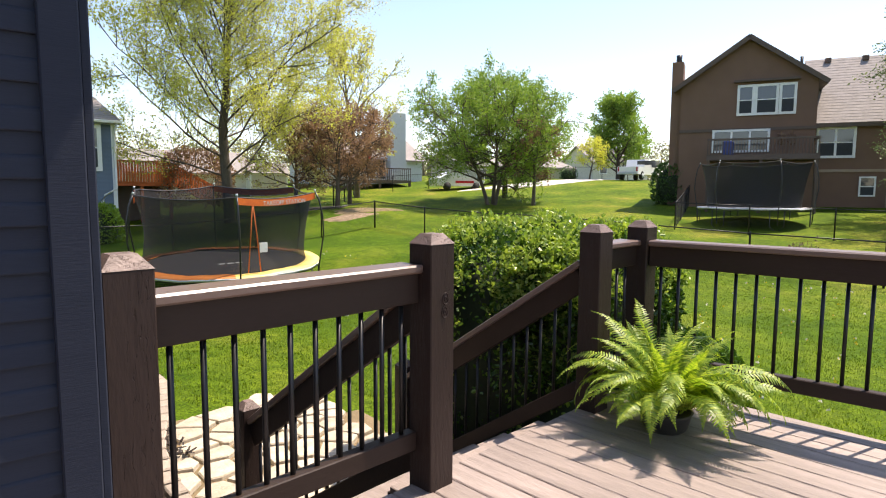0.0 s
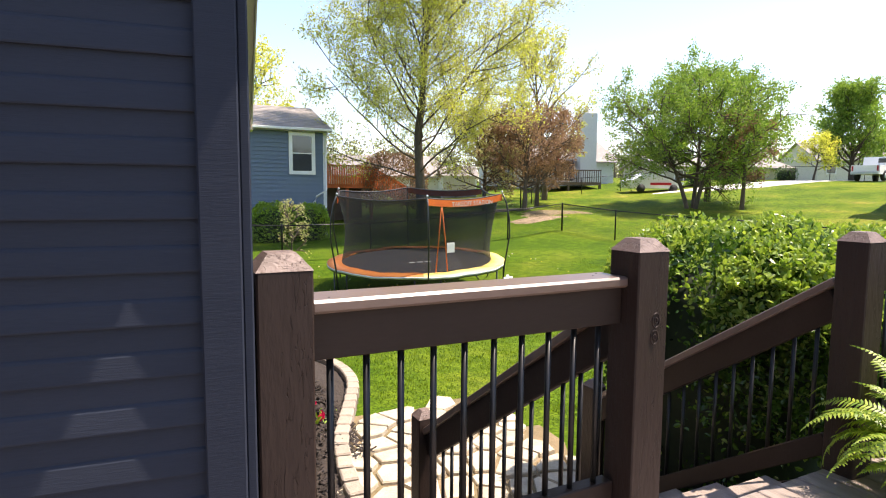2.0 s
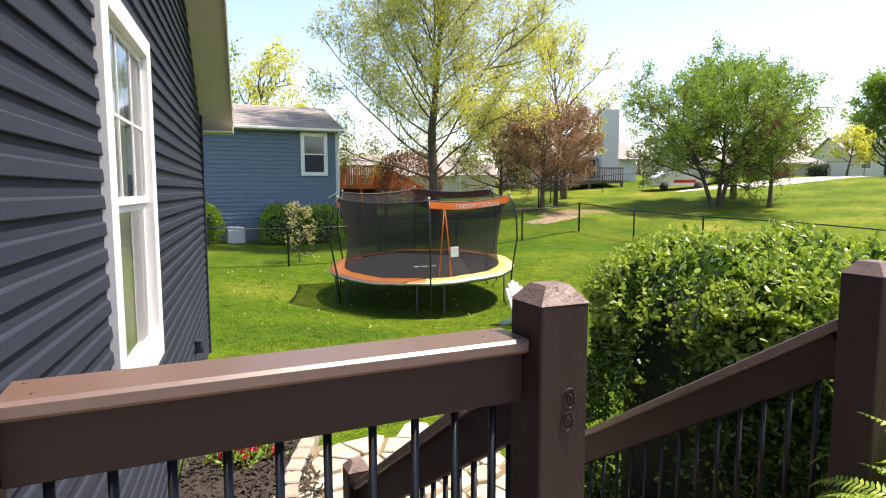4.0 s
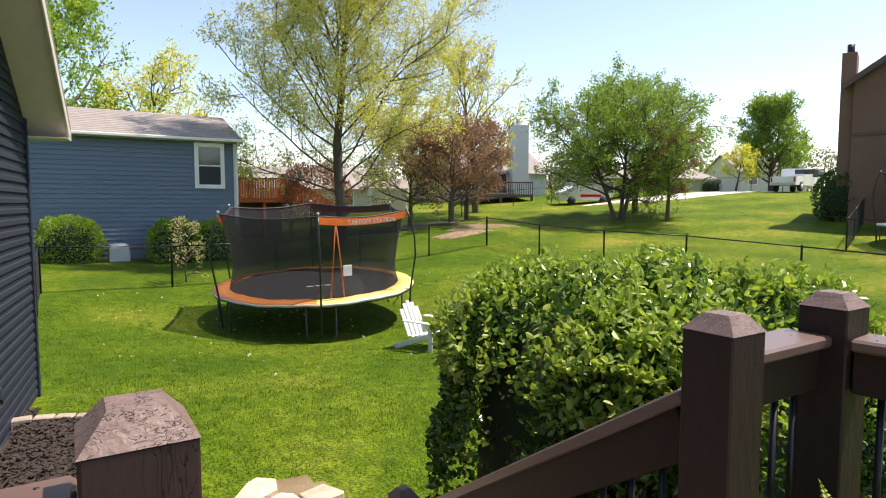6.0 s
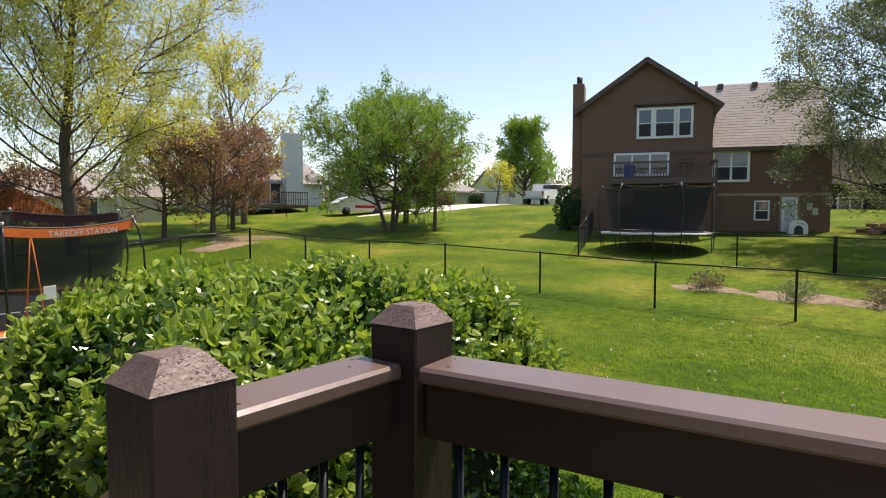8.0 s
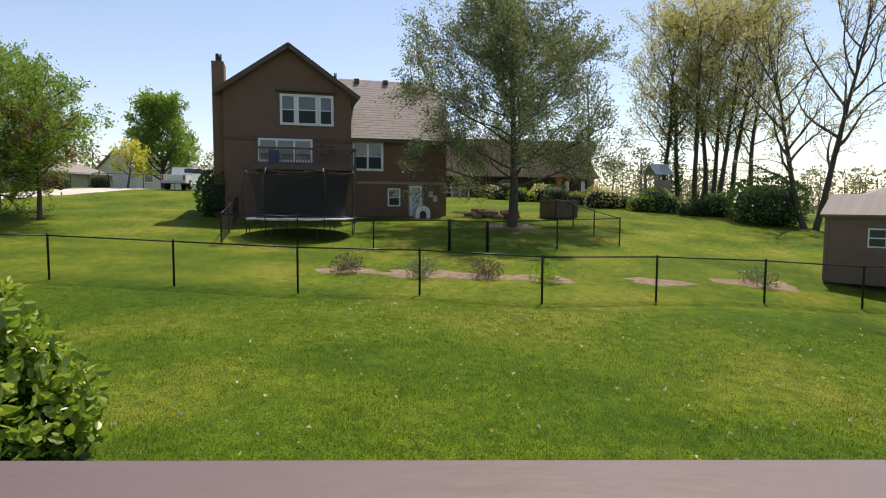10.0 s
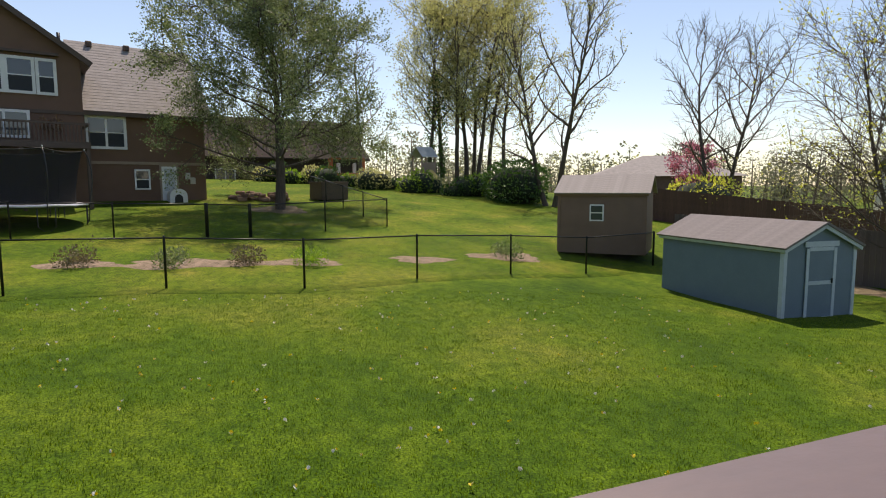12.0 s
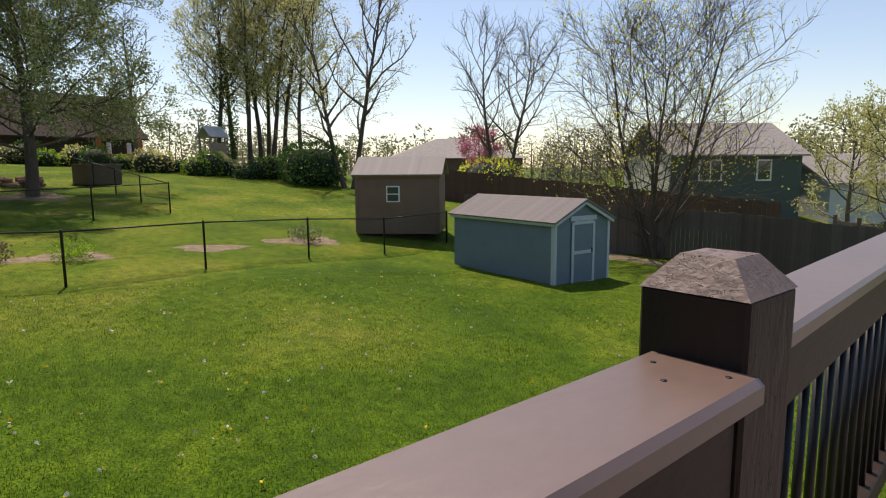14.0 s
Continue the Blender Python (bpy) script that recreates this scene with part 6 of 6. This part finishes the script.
tree("budding_tree", 16.2, -17.8, 8.9, 4.3, "many-branched grey tree with scattered yellow buds", L_YELLOW, 4500, 0.085, trunk_r=0.16, clear=0.08, stems=4, limbs=18, subs=9, twigs=7, seed=45, upright=0.95, limb_r=0.20, twig_r=0.0055, tip_r=0.009, sub_r=0.011, tip_only=True, spread_low=1.0)
tree("bare_tree", 50.0, -6.4, 10.5, 3.2, "thin bare tree beyond the shrubs", None, bark=M_PALEBARK, trunk_r=0.2, clear=0.3, limbs=14, subs=5, twigs=4, seed=47, upright=1.0, twig_r=0.014)
tree("green_tree", 2.0, 44.0, 13.5, 5.5, "large green tree rising behind the grey-blue house", L_BUSH, 14000, 0.22, trunk_r=0.4, clear=0.2, limbs=18, subs=7, seed=49, upright=0.7)
for _k, (_x, _y, _h) in enumerate(((12.5, -30.5, 6.0), (9.0, -29.0, 7.0), (17.0, -36.0, 6.5))):
    tree("yellow_tree", _x, _y, _h, 3.2, "yellow-green spring tree beyond the rail fence", L_OLIVE, 4500, 0.13, bark=M_PALEBARK, trunk_r=0.15, clear=0.12, limbs=14, subs=6, twigs=4, seed=52 + _k, upright=0.7)
tree("blossom_tree", 45.0, -33.0, 4.2, 2.2, "small pink blossoming tree", L_PINK, 2500, 0.2, trunk_r=0.14, limbs=10, seed=58, upright=0.6)


def far_woods():
    """The hazy edge of woods that closes the view."""
    rng = random.Random(70)
    V, Fc, pts, nor = [], [], [], []
    for k in range(430):
        a = radians(rng.uniform(-75, 105))
        d = rng.uniform(95, 150)
        if -15 < math.degrees(a) < 28 and rng.random() < 0.5:
            d += 60
        x, y = d * math.cos(a), d * math.sin(a)
        h = rng.uniform(6, 11) * (1.0 if a < 0.2 else 0.8)
        z = ground_z(x, y) - 0.5
        add_tube(V, Fc, [Vector((x, y, z)), Vector((x + rng.gauss(0, 0.4), y + rng.gauss(0, 0.4), z + h * 0.9))], [0.22, 0.05], 4, False)
        for _ in range(230):
            q = rng.random()
            r = 2.6 * math.sqrt(max(0.05, math.sin(math.pi * (0.12 + 0.85 * q))))
            w = rng.uniform(0, 6.28)
            s = r * math.sqrt(rng.random())
            pts.append((x + s * math.cos(w), y + s * math.sin(w), z + h * (0.04 + 0.96 * q)))
            nor.append((math.cos(w), math.sin(w), 0.3))
    ob = thing("far_woods", spin(0, 0), "hazy olive edge of distant spring woods", "woods", kind="stuff")
    put("trunks", mesh_of("trunks", V, Fc, M_PALEBARK, True), ob)
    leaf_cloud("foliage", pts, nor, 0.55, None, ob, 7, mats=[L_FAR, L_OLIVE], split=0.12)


# dull greyed leaf colour, with the haze of distance mixed in
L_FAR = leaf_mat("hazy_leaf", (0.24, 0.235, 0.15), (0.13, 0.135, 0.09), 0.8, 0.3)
far_woods()

# ---------------------------------------------------------------- shrubs
for _k, (_x, _y, _r, _h) in enumerate(((1.6, 28.0, 1.1, 1.75), (5.3, 28.0, 1.05, 1.75), (7.0, 28.1, 1.0, 1.65))):
    shrub("clipped_shrub", _x, _y, _r, 0.85, _h, "rounded green shrub against the grey-blue house", L_BUSH, 5200, 0.1, 20 + _k, group="shrubs along the grey-blue house")
tree("young_tree", 4.6, 20.8, 1.9, 0.75, "spindly young shrub beside the fence", L_OLIVE, 500, 0.08, trunk_r=0.03, clear=0.1, limbs=12, subs=3, twigs=3, seed=60, upright=0.8, category="shrub", twig_r=0.004)
shrub("dark_shrub", 34.2, 15.7, 1.1, 1.1, 2.5, "dark spreading shrub at the brown house corner", L_DARK, 2200, 0.16, 26)
for _k in range(17):
    _f = _k / 16
    _x, _y = 52.5 - 9.5 * _f + 0.9 * math.sin(_k * 2.1), 0.8 - 14.5 * _f
    _s = 0.75 + 0.3 * math.sin(_k * 1.7)
    shrub("garden_shrub", _x, _y, 0.95 * _s + 0.2, 0.9, 1.35 * _s + 0.15, "rounded yellow-green shrub in the far garden border", (L_OLIVE, L_BUSH, L_DARK)[(_k * 2 + _k // 3) % 3], 420, 0.17, 80 + _k, group="shrubs of the far border")
shrub("dark_shrub", 40.2, -15.2, 2.3, 2.0, 2.7, "broad dark evergreen shrub beside the grove", L_DARK, 2600, 0.2, 27)
shrub("green_shrub", 32.0, -23.2, 2.4, 1.5, 2.7, "bright yellow-green shrub under the bare tree", L_YELLOW, 1200, 0.16, 28)
for _k, (_x, _y) in enumerate(((39.0, 33.2), (42.0, 32.6), (45.5, 33.6), (49.5, 33.0))):
    shrub("clipped_shrub", _x, _y, 0.85, 0.8, 1.2, "dark clipped shrub along the drive", L_DARK, 500, 0.14, 40 + _k, group="shrubs along the drive")
for _k, (_x, _y, _r) in enumerate(((21.7, 5.6, 0.9), (21.6, 3.2, 1.0), (21.8, 1.2, 0.8), (21.6, -0.6, 0.7), (23.2, -7.6, 0.9))):
    shrub("bed_plant", _x, _y, _r, 0.5, 0.55, "low ragged plant on a dry flower bed", (L_DRYPLANT, L_SILVER, L_DRYPLANT, L_BUSH, L_SILVER)[_k], 1100, 0.075, 60 + _k, group="plants of the dry beds", core=False)


def patch(x, y, rx, ry, material, name, label, seed, lift=0.02):
    rng = random.Random(seed)
    n, ph = 30, rng.uniform(0, 6)
    V = [(x, y, ground_z(x, y) + lift)]
    rings = 4
    for j in range(1, rings + 1):
        for i in range(n):
            a = 6.28318 * i / n
            f = j / rings * (1 + 0.18 * math.sin(3 * a + ph) + 0.1 * math.sin(7 * a + 2 * ph))
            px, py = x + rx * f * math.cos(a), y + ry * f * math.sin(a)
            V.append((px, py, ground_z(px, py) + (lift if j < rings else -0.03) + 0.01 * noise.noise((px * 4, py * 4, 2))))
    Fc = [(0, 1 + i, 1 + (i + 1) % n) for i in range(n)]
    for j in range(rings - 1):
        for i in range(n):
            Fc.append((1 + j * n + i, 1 + (j + 1) * n + i, 1 + (j + 1) * n + (i + 1) % n, 1 + j * n + (i + 1) % n))
    return tagged(put(name, mesh_of(name, V, Fc, material, True)), label, "soil", kind="structure")


M_CHIPS = mat("pale_wood_chips", (0.34, 0.24, 0.17), (0.11, 0.085, 0.045), 0.95, scale=5, fine=40, bump=0.8)
for _k, (_x, _y, _rx, _ry) in enumerate(((21.8, 5.6, 0.7, 1.2), (21.8, 2.6, 0.8, 2.4), (21.9, -0.4, 0.7, 1.4), (22.4, -4.2, 0.6, 1.2), (23.2, -7.6, 0.8, 1.6))):
    patch(_x, _y, _rx, _ry, M_CHIPS, "soil_patch", "pale wood-chip bed in the lawn", 90 + _k)
patch(17.3, 24.4, 1.7, 0.5, M_CHIPS, "garden_pad", "pale wood-chip bed edge beyond the fence", 97, 0.05)
patch(19.2, 25.6, 2.3, 0.7, M_SOIL, "soil_patch", "bare brown garden bed", 98, 0.06)
# soil patch whose darker tone puts in the shade under the crown
patch(34.6, 0.0, 1.5, 1.5, M_SOIL, "soil_patch", "brown soil round the tree foot, its tone standing for the crown's shade", 99, 0.03)
patch(12.5, -14.8, 1.8, 0.8, M_SOIL, "soil_patch", "bare worn soil beside the shed", 100)
patch(17.5, -16.6, 3.0, 0.9, M_SOIL, "soil_patch", "bare soil under the budding tree", 101)
patch(46.0, 31.0, 14.0, 1.7, M_CONC, "driveway", "pale concrete drive up on the slope", 102, 0.06)
patch(18.0, 29.5, 3.2, 2.0, M_MULCH, "soil_patch", "dark red mulch under the red-leaved trees", 104, 0.05)


# ---------------------------------------------------------------- vehicles and far clutter
def pickup():
    ob = thing("pickup_truck", spin(52.9, 27.5, ground_z(52.9, 27.5), 8), "white crew-cab pickup truck parked on the hill", "truck")

    def hull(nm, poly, w, material, y0=None, label=""):
        return prism(nm, poly, w, material, ob, label, m=Matrix.Translation((0, -w / 2 if y0 is None else y0, 0)))
    hull("body", [(-2.8, 0.5), (2.75, 0.5), (2.85, 0.8), (2.8, 1.1), (1.35, 1.22), (-0.9, 1.22), (-2.8, 1.2)], 1.95, M_TRUCK)
    cab = hull("cab", [(1.4, 1.2), (0.75, 1.85), (-0.75, 1.9), (-0.95, 1.2)], 1.75, M_TRUCK)
    for y in (-0.885, 0.885):
        box("side_window", (0.15, y, 1.56), (1.35, 0.02, 0.42), M_GLASS, cab, 0)
    box("windscreen", (1.12, 0, 1.54), (0.03, 1.5, 0.62), M_GLASS, cab, 0, m=Matrix.Identity(4))
    box("rear_window", (-0.87, 0, 1.58), (0.03, 1.4, 0.4), M_GLASS, cab, 0)
    box("tailgate", (-2.83, 0, 0.95), (0.05, 1.8, 0.5), M_TRUCK, ob, 0.01)
    for y in (-0.85, 0.85):
        box("tail_light", (-2.85, y, 0.95), (0.05, 0.12, 0.4), M_RED, ob, 0.01)
    box("bumper", (-2.92, 0, 0.58), (0.14, 1.9, 0.18), M_PALEGREY, ob, 0.02)
    for x in (-1.75, 1.85):
        for y in (-0.9, 0.9):
            V, Fc = [], []
            add_tube(V, Fc, [Vector((x, y - 0.13, 0.4)), Vector((x, y - 0.1, 0.4)), Vector((x, y + 0.1, 0.4)), Vector((x, y + 0.13, 0.4))], [0.34, 0.4, 0.4, 0.34], 18)
            wheel = put("wheel", mesh_of("wheel", V, Fc, M_TYRE, True), ob)
            tube("rim", [(x, y + math.copysign(0.12, y), 0.4), (x, y + math.copysign(0.145, y), 0.4)], 0.22, M_PALEGREY, wheel, 14)


pickup()


def trailer_car():
    ob = thing("covered_car", spin(33.6, 32.3, ground_z(33.6, 32.3), -20), "low pale car parked beside the garage", "car")
    prism("body", [(-2.0, 0.3), (2.0, 0.3), (2.1, 0.75), (1.1, 0.9), (0.6, 1.35), (-0.9, 1.38), (-1.7, 0.95), (-2.1, 0.85)], 1.6, M_TRUCK, ob)
    box("red_trim", (0.3, -0.03, 0.62), (1.6, 0.03, 0.18), M_RED, ob, 0)
    for x in (-1.2, 1.3):
        tube("wheel", [(x, -0.06, 0.3), (x, 0.16, 0.3)], 0.3, M_TYRE, ob, 14)


trailer_car()


def playset():
    ob = thing("play_tower", spin(49.5, -11.2, ground_z(49.5, -11.2), -70), "small wooden play tower with a pale roof", "play tower")
    for x in (0, 1.3):
        for y in (0, 1.3):
            box("post", (x, y, 1.3), (0.1, 0.1, 2.6), M_TANBAND, ob, 0)
    box("platform", (0.65, 0.65, 1.3), (1.4, 1.4, 0.1), M_TANBAND, ob, 0)
    box("side_panel", (0.65, -0.02, 1.7), (1.3, 0.05, 0.7), M_TANBAND, ob, 0)
    slope_roof(ob, 0, 1.3, -0.25, 0.65, 2.5, 3.3, M_PALEGREY, 0.15, 0.05)
    slope_roof(ob, 0, 1.3, 1.55, 0.65, 2.5, 3.3, M_PALEGREY, 0.15, 0.05)
    box("slide", (0, 0, 0), (0.5, 2.6, 0.05), M_PAD, ob, 0, m=Matrix.Translation((0.65, -1.2, 0.75)) @ pose(0, 0, 0, 32, 0, 0))


playset()
cb = thing("planter_box", spin(39.2, -2.9, ground_z(39.2, -2.9), -60), "dark brown wooden planter box on the lawn", "planter")
box("planter_body", (0, 0, 0.5), (1.9, 1.2, 1.0), M_BROWNTRIM, cb, 0.02)
box("planter_rim", (0, 0, 1.02), (2.0, 1.3, 0.06), M_BROWNTRIM, cb, 0.01)


def retaining_stones():
    rng = random.Random(12)
    ob = thing("stone_border", spin(0, 0), "low rust-brown stone border beside the brown house", "stones")
    for i in range(26):
        x, y = 38.2 + rng.uniform(-0.5, 1.2), 2.4 - 0.11 * i
        bm = bmesh.new()
        add_box(bm, (0, 0, 0), (rng.uniform(0.4, 0.7), rng.uniform(0.3, 0.55), rng.uniform(0.15, 0.3)), 0.05)
        part("stone", bm, M_REDSTONE, ob, m=spin(x, y, ground_z(x, y) + rng.choice((0.08, 0.3)), rng.uniform(0, 90)))


M_REDSTONE = mat("rust_stone", (0.30, 0.19, 0.13), (0.2, 0.12, 0.085), 0.9, piece=0.2)
retaining_stones()
bn = thing("red_bench_swing", spin(51.0, -4.2, ground_z(51.0, -4.2), -80), "dark red garden swing with white cushions", "swing")
for _x in (0, 2.6):
    box("upright", (_x, 0, 1.0), (0.12, 0.9, 2.0), M_REDWOOD, bn, 0)
box("beam", (1.3, 0, 2.0), (2.8, 0.12, 0.12), M_REDWOOD, bn, 0)
box("bench", (1.3, 0, 0.6), (2.3, 0.6, 0.5), M_REDWOOD, bn, 0.02)
for _x in (0.6, 1.9):
    box("cushion", (_x, -0.1, 1.25), (0.28, 0.2, 0.8), M_WHITE, bn, 0.05)


def dandelions():
    rng = np.random.default_rng(21)
    pts = []
    for _ in range(420):
        x, y = (rng.uniform(5, 18), rng.uniform(-9, 6)) if rng.random() < 0.75 else (rng.uniform(2, 12), rng.uniform(9, 19))
        z = ground_z(x, y) + 0.06
        pts += [(x + rng.normal(0, 0.008), y + rng.normal(0, 0.008), z) for _ in range(4)]
    leaf_cloud("dandelions", pts, [(0, 0, 1)] * len(pts), 0.035, None, None, 6, aspect=1.0, mats=[leaf_mat("yellow_petal", (0.7, 0.55, 0.03), (0.6, 0.45, 0.02), 0.6, 0.2), leaf_mat("white_seed_head", (0.7, 0.7, 0.66), (0.55, 0.55, 0.5), 0.8, 0.2)], split=0.55)
    tagged(bpy.data.objects["dandelions"], "scattered dandelion flowers and seed heads in the lawn", "flowers", kind="stuff")


dandelions()
